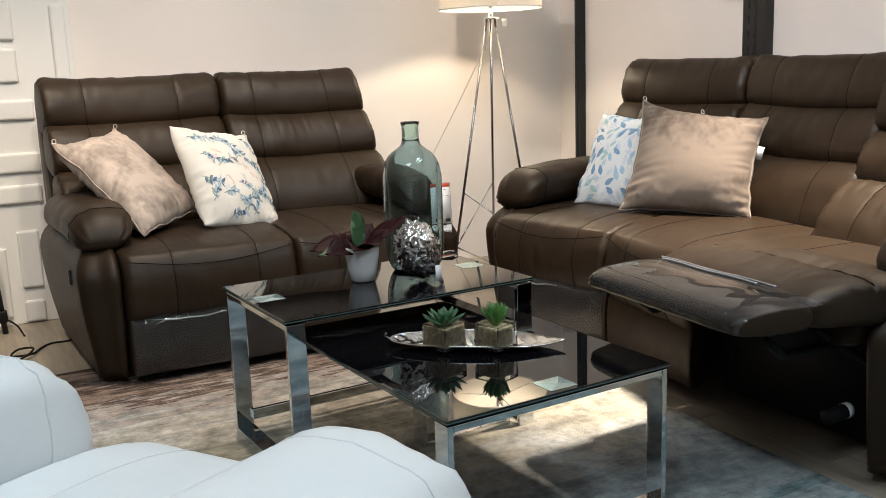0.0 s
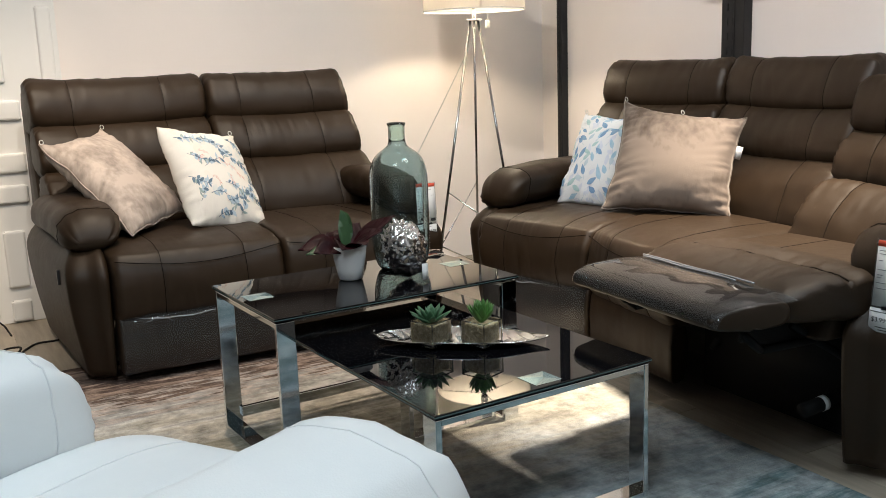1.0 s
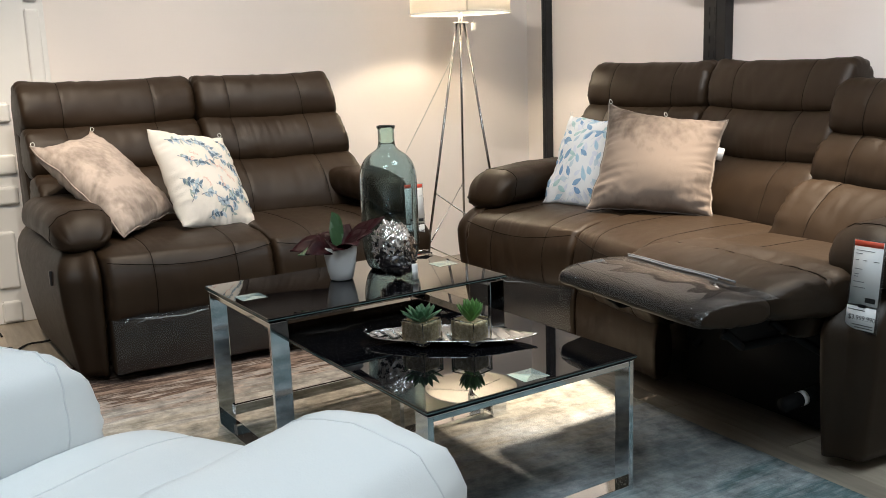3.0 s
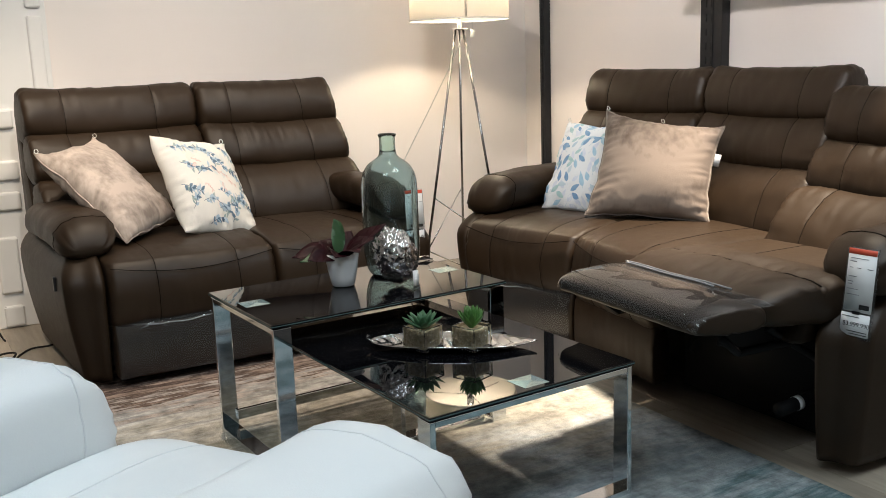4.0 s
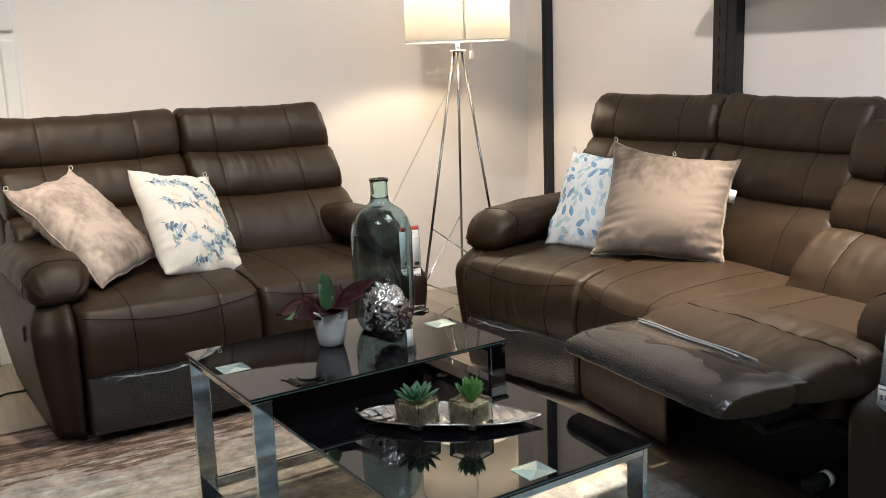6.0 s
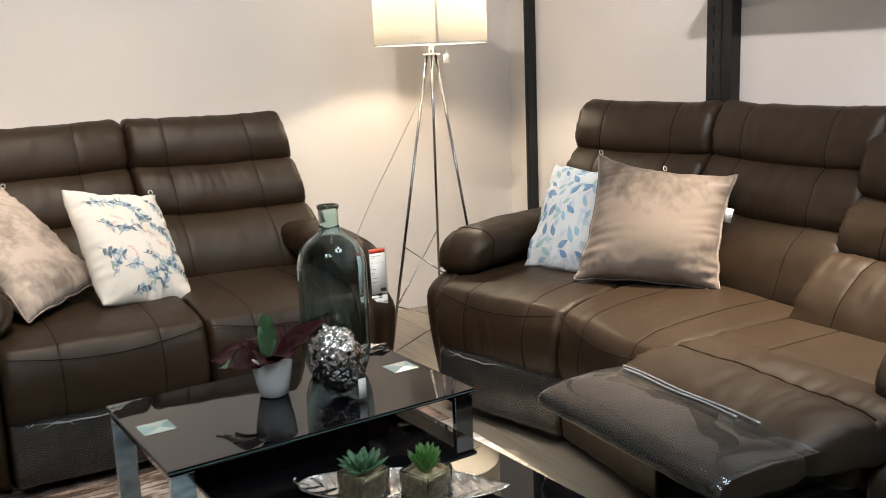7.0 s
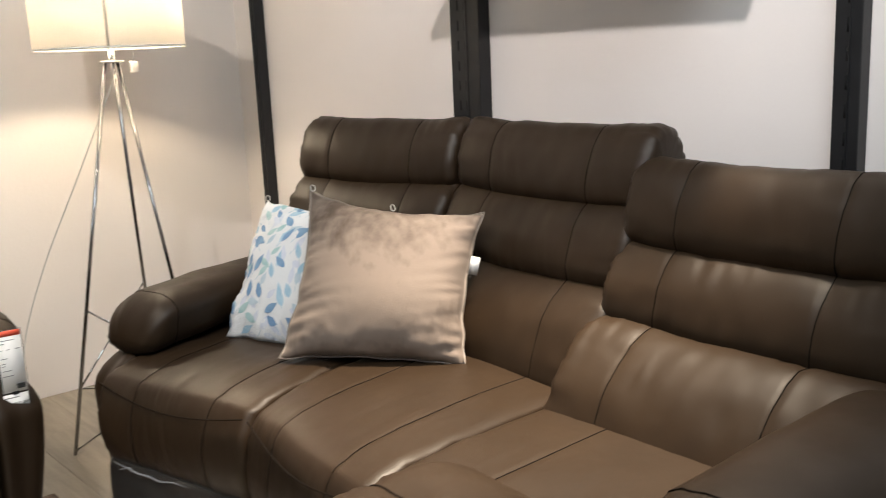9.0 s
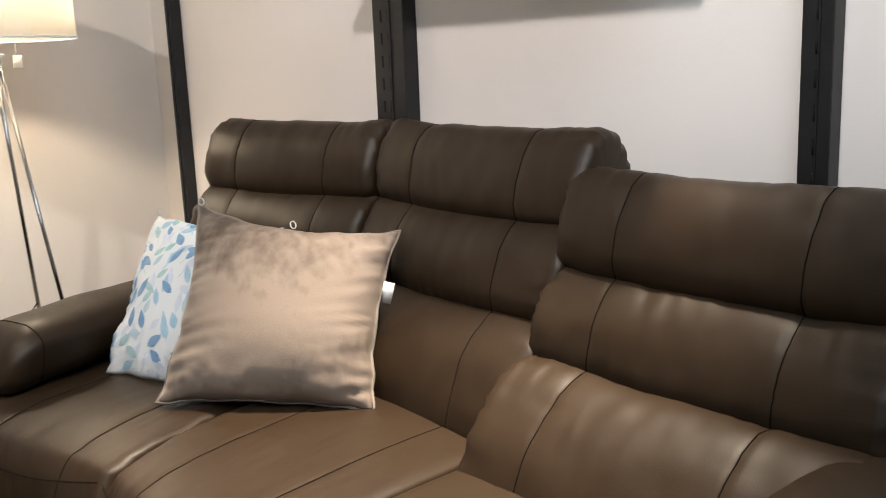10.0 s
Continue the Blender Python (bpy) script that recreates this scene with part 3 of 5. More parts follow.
# ---- panelled door ----
def panelled_door():
    y = WALL_Y - 0.03
    ob = tagged(thing("door_1", 0.1, y, 0, "white panelled door with raised mouldings, closed", "door"), kind="structure")
    part("door_leaf", box_bm(-0.75, 0.525, y, WALL_Y - 0.002, 0.0, 2.15, 0.004), DOOR_PAINT, ob, smooth=False)

    def panel(x0, x1, z0, z1):
        bm = box_bm(x0, x1, y - 0.016, y + 0.002, z0, z1)
        bmesh.ops.bevel(bm, geom=[e for e in bm.edges if all(v.co.y < y - 0.01 for v in e.verts)], offset=0.012, segments=3, affect="EDGES", profile=0.5)
        bmesh.ops.bevel(bm, geom=[e for e in bm.edges if abs(e.verts[0].co.y - e.verts[1].co.y) > 0.006], offset=0.008, segments=2, affect="EDGES")
        part("door_panel", bm, DOOR_PAINT, ob, smooth=False)
    for x0 in (-0.70, 0.0):
        for a, b, z0, z1 in ((0.0, 0.30, 1.19, 1.9), (0.0, 0.30, 1.02, 1.165), (0.44, 0.505, 0.80, 1.34), (0.44, 0.505, 1.365, 1.9), (0.0, 0.345, 0.865, 0.955), (0.06, 0.345, 0.645, 0.735), (0.0, 0.34, 0.515, 0.60), (0.0, 0.17, 0.03, 0.34), (0.215, 0.305, 0.15, 0.405), (0.215, 0.30, 0.0, 0.10), (0.40, 0.48, 0.1, 0.8)):
            if x0 < 0 and a > 0.38:
                continue
            panel(x0 + a + 0.004, x0 + b, z0 + 0.006, z1)
    return ob


panelled_door()


# ---- tables ----
GLASS_EDGE = material("glass_edge", (0.10, 0.16, 0.16), 0.08, 0.0, (0.06, 0.10, 0.10), 20)
CLEAR_PATCH = material("clear_patch", (0.62, 0.76, 0.74), 0.22, 0.75, (0.50, 0.66, 0.66), 9)

PATCH_BLUE = material("clear_patch_blue", (0.40, 0.62, 0.67), 0.2, 0.7, (0.32, 0.54, 0.60), 9)


def table(name, corner, ux, w, d, top, loops, pads, label):
    """A glass top on two flat-bar loops. corner: near left; ux: the way of its width."""
    e = Vector((*ux, 0)).normalized()
    f = Vector((-e.y, e.x, 0))
    m = Matrix(((e.x, f.x, 0, corner[0]), (e.y, f.y, 0, corner[1]), (0, 0, 1, 0), (0, 0, 0, 1)))
    mid = m @ Vector((w / 2, d / 2, 0))
    ob = thing(name, mid.x, mid.y, 0, label, "coffee table", "nesting coffee tables")
    top_ob = part("glass_top", box_bm(0, w, 0, d, top - 0.010, top, 0.0015, m), BLACK_GLASS, ob, "black glass top", smooth=False)
    part("edge_strip", box_bm(-0.0006, w + 0.0006, -0.0006, d + 0.0006, top - 0.0065, top - 0.004, 0.0, m), GLASS_EDGE, top_ob, "greenish polished glass edge", smooth=False)
    for px, py in pads:
        bm = bmesh.new()
        rim = [bm.verts.new(m @ Vector((px + dx * 0.036, py + dy * 0.034, top + 0.0005))) for dx, dy in ((-1, -1), (1, -1), (1, 1), (-1, 1))]
        peak = bm.verts.new(m @ Vector((px + 0.006, py - 0.004, top + 0.0026)))
        for k in range(4):
            bm.faces.new((rim[k], rim[(k + 1) % 4], peak))
        bm.faces.ensure_lookup_table()
        for k in (1, 3):
            bm.faces[k].material_index = 1
        patch = part("clear_corner", bm, CLEAR_PATCH, top_ob, "clear glass patch over a metal plate", smooth=False)
        patch.data.materials.append(PATCH_BLUE)
        part("fixing_plate", lathe_bm([(0.001, 0), (0.018, 0), (0.018, 0.003), (0.001, 0.003)], *(m @ Vector((px, py, 0)))[:2], top - 0.0135, 20), CHROME, ob)
    for (ax, ay), (bx, by) in loops:
        a, b = Vector((ax, ay, 0)), Vector((bx, by, 0))
        t = (b - a).normalized()
        s = Vector((-t.y, t.x, 0))
        L = (b - a).length
        mm = m @ Matrix(((t.x, s.x, 0, ax), (t.y, s.y, 0, ay), (0, 0, 1, 0), (0, 0, 0, 1)))
        h, th, wd = top - 0.014, 0.014, 0.05
        for nm, bb in (("leg", (0, th, -wd / 2, wd / 2, 0.013, h)), ("leg", (L - th, L, -wd / 2, wd / 2, 0.013, h)), ("floor_bar", (th, L - th, -wd / 2, wd / 2, 0.013, 0.013 + th)), ("top_bar", (th, L - th, -wd / 2, wd / 2, h - th, h))):
            part(nm, box_bm(*bb, 0.0015, mm), CHROME, ob, smooth=False)
    if top > 0.4:
        part("stretcher", box_bm(0.05, w - 0.05, d - 0.03, d - 0.016, 0.045, 0.075, 0.0015, m), CHROME, ob, smooth=False)
    return ob


table("coffee_table", (0.668, 2.115), (0.74, 0.042), 0.745, 0.465, 0.445, [((0.03, 0.004), (0.03, 0.461)), ((0.715, 0.004), (0.715, 0.461))], ((0.055, 0.25), (0.69, 0.25)), "taller black glass coffee table with chrome flat-bar legs")
table("coffee_table", (0.791, 1.523), (0.56, 0.036), 0.596, 0.84, 0.36, [((0.004, 0.03), (0.592, 0.03)), ((0.30, 0.65), (0.592, 0.65))], ((0.303, 0.048),), "lower black glass coffee table with chrome flat-bar legs")


# ---- pillows ----
class Pillow:
    """A stuffed square between three or four corners; at(u, v, side) lies on its face."""

    def __init__(self, tl, tr, bl, br, thick, seed, pinch=1.0):
        self.pinch = pinch
        self.tl, self.tr, self.bl = Vector(tl), Vector(tr), Vector(bl)
        self.br = Vector(br) if br else self.tr + self.bl - self.tl
        self.n = (self.tr - self.tl).cross(self.tl - self.bl).normalized()
        self.thick, self.seed = thick, seed

    def at(self, u, v, sgn=1, lift=0.0):
        x, y = 2 * u - 1, 2 * v - 1
        pin, pin2 = 1 - self.pinch * (0.17 if y < 0 else 0.05) * (1 - abs(x) ** 2.2) * abs(y) ** 3, 1 - self.pinch * 0.10 * (1 - abs(y) ** 2.2) * abs(x) ** 3
        uu, vv = 0.5 + x * pin2 / 2, 0.5 + y * pin / 2
        s = self.seed
        uu += 0.016 * noise.noise(Vector((y * 4 + s, x, s))) * x ** 4
        vv += 0.016 * noise.noise(Vector((x * 4 - s, y, s * 2))) * y ** 4
        p = (1 - vv) * ((1 - uu) * self.tl + uu * self.tr) + vv * ((1 - uu) * self.bl + uu * self.br)
        h = (max(1 - abs(x) ** 2.4, 0) * max(1 - abs(y) ** 2.4, 0)) ** 0.55
        ex, ey = 1 - abs(x), 1 - abs(y)
        p = p + self.n * 0.022 * noise.noise(Vector((x * 2.2 + s, y * 2.2, s * 3))) * max(abs(x), abs(y)) ** 5
        wr = 0.004 * noise.noise(Vector((x * 1.5 + s, y * 1.5, s * 2.0)))
        wr += 0.020 * math.exp(-ex * 5.5) * noise.noise(Vector((y * 13 + s + x * 3, x * 2, s))) + 0.014 * math.exp(-ey * 5) * noise.noise(Vector((x * 13 - s + y * 3, y * 2, s)))
        wr += 0.008 * math.exp(-min(ex, ey) * 4.5) * noise.noise(Vector((x * 4 + y * 2 + s, y * 5 - x, s * 1.7)))
        diag = 0.010 * math.exp(-abs(abs(x) - abs(y)) * 5 - min(ex, ey) * 4) * noise.noise(Vector(((x - y) * 9, (x + y) * 9, s)))
        return p + self.n * sgn * (self.thick / 2 * h + (wr + diag) * min(h * 2, 1) + lift)


PRINT_DARK = material("print_slate_blue", (0.06, 0.10, 0.17), 0.85, 0, (0.12, 0.18, 0.26), 30)
PRINT_BLUE = material("print_mid_blue", (0.07, 0.12, 0.19), 0.85, 0, (0.20, 0.28, 0.34), 25)
PRINT_PALE = material("print_pale_blue", (0.36, 0.48, 0.58), 0.85, 0, (0.50, 0.58, 0.64), 25)
PRINT_GREEN = material("print_sage", (0.25, 0.34, 0.33), 0.85, 0, (0.42, 0.48, 0.44), 25)
PRINT_PINK = material("print_blush", (0.62, 0.32, 0.26), 0.85, 0, (0.70, 0.48, 0.42), 25)


def petals(pl, shapes, lift=0.0008):
    """Printed leaves and stems: small flat outlines lying on the cover. shapes: (u, v, length, width, angle)."""
    bm = bmesh.new()
    for u, v, ln, wd, ang in shapes:
        ca, sa = math.cos(ang), math.sin(ang)
        rows = []
        for i in range(7):
            t = i / 6
            w = wd * math.sin(math.pi * min(t ** 0.8, 1)) * 0.5
            row = []
            for sgn in (-1, 0, 1):
                lx, ly = ln * t, sgn * w
                uu, vv = u + lx * ca - ly * sa, v + lx * sa + ly * ca
                row.append(bm.verts.new(pl.at(min(max(uu, 0.015), 0.985), min(max(vv, 0.015), 0.985), 1, lift + 0.00005 * (len(bm.verts) // 21 % 5))))
            rows.append(row)
        for i in range(6):
            for j in range(2):
                bm.faces.new((rows[i][j], rows[i + 1][j], rows[i + 1][j + 1], rows[i][j + 1]))
    return bm


def pillow(label, tl, tr, bl, mat, thick, seed, br=None, piping=None, prints=(), loop=(), pinch=1.0):
    pl = Pillow(tl, tr, bl, br, thick, seed, pinch)
    n = 60
    bm = bmesh.new()
    grids = {}
    for sgn in (1, -1):
        for i in range(n + 1):
            for j in range(n + 1):
                if sgn < 0 and (i in (0, n) or j in (0, n)):
                    grids[sgn, i, j] = grids[1, i, j]
                else:
                    grids[sgn, i, j] = bm.verts.new(pl.at(i / n, j / n, sgn))
        for i in range(n):
            for j in range(n):
                bm.faces.new((grids[sgn, i, j], grids[sgn, i + 1, j], grids[sgn, i + 1, j + 1], grids[sgn, i, j + 1]))
    bmesh.ops.recalc_face_normals(bm, faces=bm.faces[:])
    rim = [pl.at(0, j / n) for j in range(n + 1)] + [pl.at(i / n, 1) for i in range(1, n + 1)] + [pl.at(1, 1 - j / n) for j in range(1, n + 1)] + [pl.at(1 - i / n, 0) for i in range(1, n)]
    c = (pl.tl + pl.tr + pl.bl + pl.br) / 4
    ob = thing("throw_pillow", c.x, c.y, min(p.z for p in rim), label, "pillow", "sofa pillows")
    body = part("pillow_cover", bm, mat, ob)
    if piping:
        part("piping", tube_bm(rim, 0.0027, 8, True), piping, ob)
    for k, (nm, shapes, pm) in enumerate(prints):
        tagged(part(nm, petals(pl, shapes, 0.0004 + 0.0003 * k), pm, body), kind="stuff")
    for u, v in loop:
        p = pl.at(u, v)
        ring = [p + Vector((0.007 * math.cos(k * 0.5236), 0.003 * math.sin(k * 0.5236), 0.012 + 0.008 * math.sin(k * 0.5236))) for k in range(12)]
        part("hanging_loop", tube_bm(ring, 0.0013, 5, True), CLEAR_PLASTIC, ob, "clear plastic hanging loop")
    return ob, pl


CLEAR_PLASTIC = material("clear_ring_plastic", (0.7, 0.7, 0.68), 0.25)


def velvet(name, colour, dark, top_dark=0.0, low=0.42, high=0.74):
    """Short pile that lies in stroked patches; the darker top is shading put into the colour."""
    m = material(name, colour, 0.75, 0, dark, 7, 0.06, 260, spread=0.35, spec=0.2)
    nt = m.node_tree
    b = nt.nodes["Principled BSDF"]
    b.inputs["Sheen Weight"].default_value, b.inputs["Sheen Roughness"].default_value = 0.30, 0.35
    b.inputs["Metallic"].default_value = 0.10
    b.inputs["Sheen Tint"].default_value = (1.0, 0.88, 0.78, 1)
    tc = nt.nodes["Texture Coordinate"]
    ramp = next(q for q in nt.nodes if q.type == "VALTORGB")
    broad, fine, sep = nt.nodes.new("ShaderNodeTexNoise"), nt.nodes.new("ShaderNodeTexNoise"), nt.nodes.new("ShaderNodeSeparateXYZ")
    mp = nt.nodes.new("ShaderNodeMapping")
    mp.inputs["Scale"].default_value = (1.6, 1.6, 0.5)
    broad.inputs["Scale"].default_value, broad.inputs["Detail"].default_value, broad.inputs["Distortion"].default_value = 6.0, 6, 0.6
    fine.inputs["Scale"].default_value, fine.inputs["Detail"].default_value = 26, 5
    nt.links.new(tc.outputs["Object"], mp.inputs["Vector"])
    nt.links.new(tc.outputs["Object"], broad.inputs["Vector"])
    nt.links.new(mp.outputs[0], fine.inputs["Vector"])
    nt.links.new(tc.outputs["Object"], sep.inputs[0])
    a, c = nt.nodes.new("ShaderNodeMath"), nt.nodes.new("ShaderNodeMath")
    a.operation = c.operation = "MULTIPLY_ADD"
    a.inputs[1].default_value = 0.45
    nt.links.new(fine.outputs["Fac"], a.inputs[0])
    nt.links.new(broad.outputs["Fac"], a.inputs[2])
    # Darkens the pillow's top: the velvet's shading painted into its colour.
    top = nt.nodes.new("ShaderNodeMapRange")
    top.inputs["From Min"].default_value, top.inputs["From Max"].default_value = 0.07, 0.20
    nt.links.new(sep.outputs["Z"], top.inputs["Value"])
    c.inputs[1].default_value = -top_dark
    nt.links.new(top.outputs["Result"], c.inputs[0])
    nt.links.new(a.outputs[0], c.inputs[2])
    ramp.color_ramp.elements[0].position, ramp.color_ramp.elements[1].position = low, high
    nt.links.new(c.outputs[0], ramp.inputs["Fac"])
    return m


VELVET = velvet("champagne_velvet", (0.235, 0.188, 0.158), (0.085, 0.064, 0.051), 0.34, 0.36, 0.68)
VELVET_GREY = velvet("taupe_velvet", (0.53, 0.445, 0.388), (0.24, 0.196, 0.168), 0.0, 0.52, 0.80)
FLORAL = material("floral_cotton", (0.82, 0.775, 0.71), 0.85, 0, (0.76, 0.715, 0.65), 6, 0.15, 300)
LEAFY = material("blue_leaf_cotton", (0.70, 0.71, 0.73), 0.85, 0, (0.64, 0.66, 0.69), 6, 0.15, 300)
rng = random.Random(7)

leaf_sets = [[], [], [], [], []]
for i in range(11):
    for j in range(12):
        u, v = (i + 0.5 + rng.uniform(-0.45, 0.45)) / 11, (j + 0.5 + rng.uniform(-0.45, 0.45)) / 12
        a = rng.choice((-1.1, -0.7, -1.9, -2.4, 0.3)) + rng.uniform(-0.3, 0.3)
        ln = rng.uniform(0.09, 0.14)
        leaf_sets[rng.choice((0, 0, 1, 2, 2, 3, 4, 4))].append((u, v, ln, rng.uniform(0.038, 0.058), a))
        if rng.random() < 0.5:
            leaf_sets[1].append((u - 0.05 * math.cos(a), v - 0.05 * math.sin(a), 0.06, 0.006, a))
blue_prints = [("leaf_print", s, q) for s, q in zip(leaf_sets, (material("print_lavender", (0.50, 0.54, 0.66), 0.85, 0, (0.62, 0.65, 0.72), 30), PRINT_PALE, material("print_sky", (0.26, 0.43, 0.58), 0.85, 0, (0.42, 0.56, 0.66), 40), material("print_teal", (0.27, 0.44, 0.47), 0.85, 0, (0.45, 0.58, 0.58), 40), material("print_indigo", (0.12, 0.22, 0.40), 0.85, 0, (0.22, 0.36, 0.52), 40)))]

stems, leaves, buds, greens, sage, twigs = [], [], [], [], [], []
for u0, v0, ang, steps, curl in ((0.10, 0.14, 0.0, 9, 0.05), (0.42, 0.12, 0.5, 8, 0.04), (0.15, 0.33, 0.35, 5, 0.1), (0.45, 0.80, -0.2, 6, -0.08), (0.80, 0.35, 1.2, 6, 0.05), (0.26, 0.74, -0.35, 8, 0.10), (0.60, 0.92, -0.9, 7, 0.10), (0.72, 0.64, 0.8, 6, -0.1), (0.74, 0.10, 0.4, 5, 0.15), (0.08, 0.55, 0.5, 5, -0.1), (0.30, 0.95, -0.5, 5, 0.05), (0.30, 0.47, -0.5, 6, 0.08), (0.64, 0.28, 0.9, 5, -0.1), (0.48, 0.62, 0.2, 6, 0.1), (0.86, 0.52, 1.6, 5, 0.05), (0.14, 0.80, -0.9, 5, 0.1), (0.55, 0.18, 1.3, 4, 0.0)):
    u, v, a = u0, v0, ang
    for k in range(steps):
        stems.append((u, v, 0.052, 0.006, a))
        u, v, a = u + 0.042 * math.cos(a), v + 0.042 * math.sin(a), a + curl + rng.uniform(-0.22, 0.22)
        if not (0.05 < u < 0.95 and 0.05 < v < 0.95):
            break
        for _ in range(2):
            rng.choice((leaves, sage, greens)).append((u, v, rng.uniform(0.04, 0.080), rng.uniform(0.018, 0.036), a + rng.choice((-1, 1)) * rng.uniform(0.5, 1.2)))
        if k % 4 == 2:
            for q in range(5):
                greens.append((u, v, 0.042, 0.028, a + q * 1.26))
                leaves.append((u, v, 0.016, 0.010, a + q * 1.26 + 0.6))
for cu, cv, a in ((0.52, 0.36, 0.9), (0.60, 0.42, 0.4), (0.58, 0.54, 1.3), (0.70, 0.50, 0.7), (0.24, 0.40, -0.6), (0.30, 0.30, 0.3), (0.36, 0.56, 0.9)):
    for k in range(5):
        twigs.append((cu + 0.022 * k * math.cos(a), cv + 0.022 * k * math.sin(a), 0.028, 0.006, a + rng.uniform(-0.3, 0.3)))
        buds.append((cu + 0.022 * k * math.cos(a), cv + 0.022 * k * math.sin(a), rng.uniform(0.022, 0.04), 0.016, a + rng.choice((-1, 1)) * rng.uniform(0.5, 1.4)))
washes = [(rng.uniform(0.1, 0.85), rng.uniform(0.1, 0.85), rng.uniform(0.08, 0.13), rng.uniform(0.05, 0.08), rng.uniform(0, 6.3)) for _ in range(26)]
floral_prints = [("wash_print", washes[:13], material("print_faint_peach", (0.80, 0.69, 0.60), 0.85, 0, (0.82, 0.74, 0.67), 25)), ("wash_print", washes[13:], material("print_faint_grey", (0.64, 0.67, 0.65), 0.85, 0, (0.76, 0.74, 0.69), 25)), ("sage_leaf_print", sage, PRINT_GREEN), ("blossom_print", greens, PRINT_PALE), ("bud_print", buds, material("print_pale_blush", (0.72, 0.52, 0.45), 0.85, 0, (0.76, 0.62, 0.56), 25)), ("twig_print", twigs, PRINT_PINK), ("leaf_print", leaves, PRINT_BLUE), ("stem_print", stems, PRINT_DARK)]

PIPING = material("pale_piping", (0.20, 0.165, 0.14), 0.5)
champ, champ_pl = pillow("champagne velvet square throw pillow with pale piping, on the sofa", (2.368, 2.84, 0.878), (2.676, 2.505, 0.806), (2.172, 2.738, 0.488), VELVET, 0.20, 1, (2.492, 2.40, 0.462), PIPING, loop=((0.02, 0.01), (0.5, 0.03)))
pillow("white throw pillow printed with blue leaves, on the sofa", (2.418, 3.15, 0.82), (2.56, 2.79, 0.80), (2.20, 3.065, 0.472), LEAFY, 0.14, 2, None, None, blue_prints, ((0.02, 0.01),), 0.55)
pillow("white throw pillow printed with branches and blossoms, on the loveseat", (0.748, 3.62, 0.845), (1.065, 3.70, 0.785), (0.797, 3.40, 0.488), FLORAL, 0.15, 3, None, None, floral_prints, ((0.93, 0.02),), 0.25)
pillow("taupe velvet throw pillow with piping, leaning on the loveseat", (0.335, 3.688, 0.80), (0.60, 3.965, 0.83), (0.575, 3.345, 0.487), VELVET_GREY, 0.17, 4, None, VELVET_GREY, (), ((0.98, 0.02), (0.01, 0.02)))
p = champ_pl.at(1.0, 0.30)
part("care_label", box_bm(-0.012, 0.012, -0.0008, 0.0008, -0.048, 0.0, 0, Matrix.Translation(p + Vector((0.0, -0.018, 0.0))) @ pose(0, 0, 0, 0, 14, -50)), PAPER, champ, "white care label")


# ---- price tags ----
def words(text, size, m, mat, parent, name="printed_text"):
    cu = bpy.data.curves.new("text", "FONT")
    cu.body, cu.size, cu.extrude = text, size, 0.0002
    tmp = bpy.data.objects.new("text", cu)
    scene.collection.objects.link(tmp)
    me = bpy.data.meshes.new_from_object(tmp.evaluated_get(bpy.context.evaluated_depsgraph_get()))
    bpy.data.objects.remove(tmp)
    bm = bmesh.new()
    bm.from_mesh(me)
    bpy.data.meshes.remove(me)
    bm.transform(m)
    return part(name, bm, mat, parent, smooth=False)


def price_tag(top_left, yaw, lean, price, wide=0.76, swing=0.0):
    """A hanging card: red band, lines of print, a shop mark as a plain bar, the price on a second card below."""
    m = Matrix.Translation(top_left) @ pose(0, 0, 0, lean, 0, yaw) @ pose(0, 0, 0, 90, 0, 0) @ pose(0, 0, 0, 0, 0, swing) @ Matrix.Diagonal((wide, 0.78, 1, 1))
    ob = thing("price_tag", *top_left, "white hanging price tag with a red band in a clear sleeve", "price tag", "price tags")
    part("card", box_bm(0, 0.098, -0.20, 0, -0.0006, 0.0006, 0, m), PAPER, ob)
    part("red_band", box_bm(0.0, 0.098, -0.018, -0.0, 0.0006, 0.0012, 0, m), RED_INK, ob, "red printed band")
    part("price_card", box_bm(-0.004, 0.096, -0.278, -0.206, -0.0006, 0.0006, 0, m), PAPER, ob)
    part("sleeve", box_bm(-0.006, 0.104, -0.285, 0.004, -0.004, -0.0012, 0.001, m), FILM, ob, "clear plastic sleeve")
    part("clip", box_bm(0.035, 0.06, -0.208, -0.198, -0.002, 0.003, 0.001, m), BLACK_PLASTIC, ob)
    for x0, x1, y in ((0.008, 0.07, -0.030), (0.008, 0.03, -0.040), (0.008, 0.02, -0.060), (0.035, 0.048, -0.060), (0.07, 0.09, -0.060), (0.008, 0.035, -0.088), (0.008, 0.025, -0.104), (0.008, 0.022, -0.112), (0.008, 0.045, -0.128), (0.008, 0.05, -0.145), (0.0, 0.06, -0.216), (0.02, 0.09, -0.262), (0.03, 0.09, -0.27)):
        part("print_line", box_bm(x0, x1, y - 0.0022, y, 0.0006, 0.0012, 0, m), BLACK_INK if y < -0.2 else GREY_INK, ob)
    part("shop_mark", box_bm(0.056, 0.09, -0.19, -0.175, 0.0006, 0.0012, 0.002, m), BLACK_INK, ob)
    words(price, 0.021, m @ Matrix.Translation((0.004, -0.248, 0.0008)), BLACK_INK, ob)
    return ob


GREY_INK = material("grey_ink", (0.25, 0.25, 0.26), 0.6)
price_tag((1.905, 1.364, 0.605), -86, -6, "$3.999.990")
price_tag((1.646, 3.19, 0.588), -2, -6, "$2.799.990", 0.59, -1)


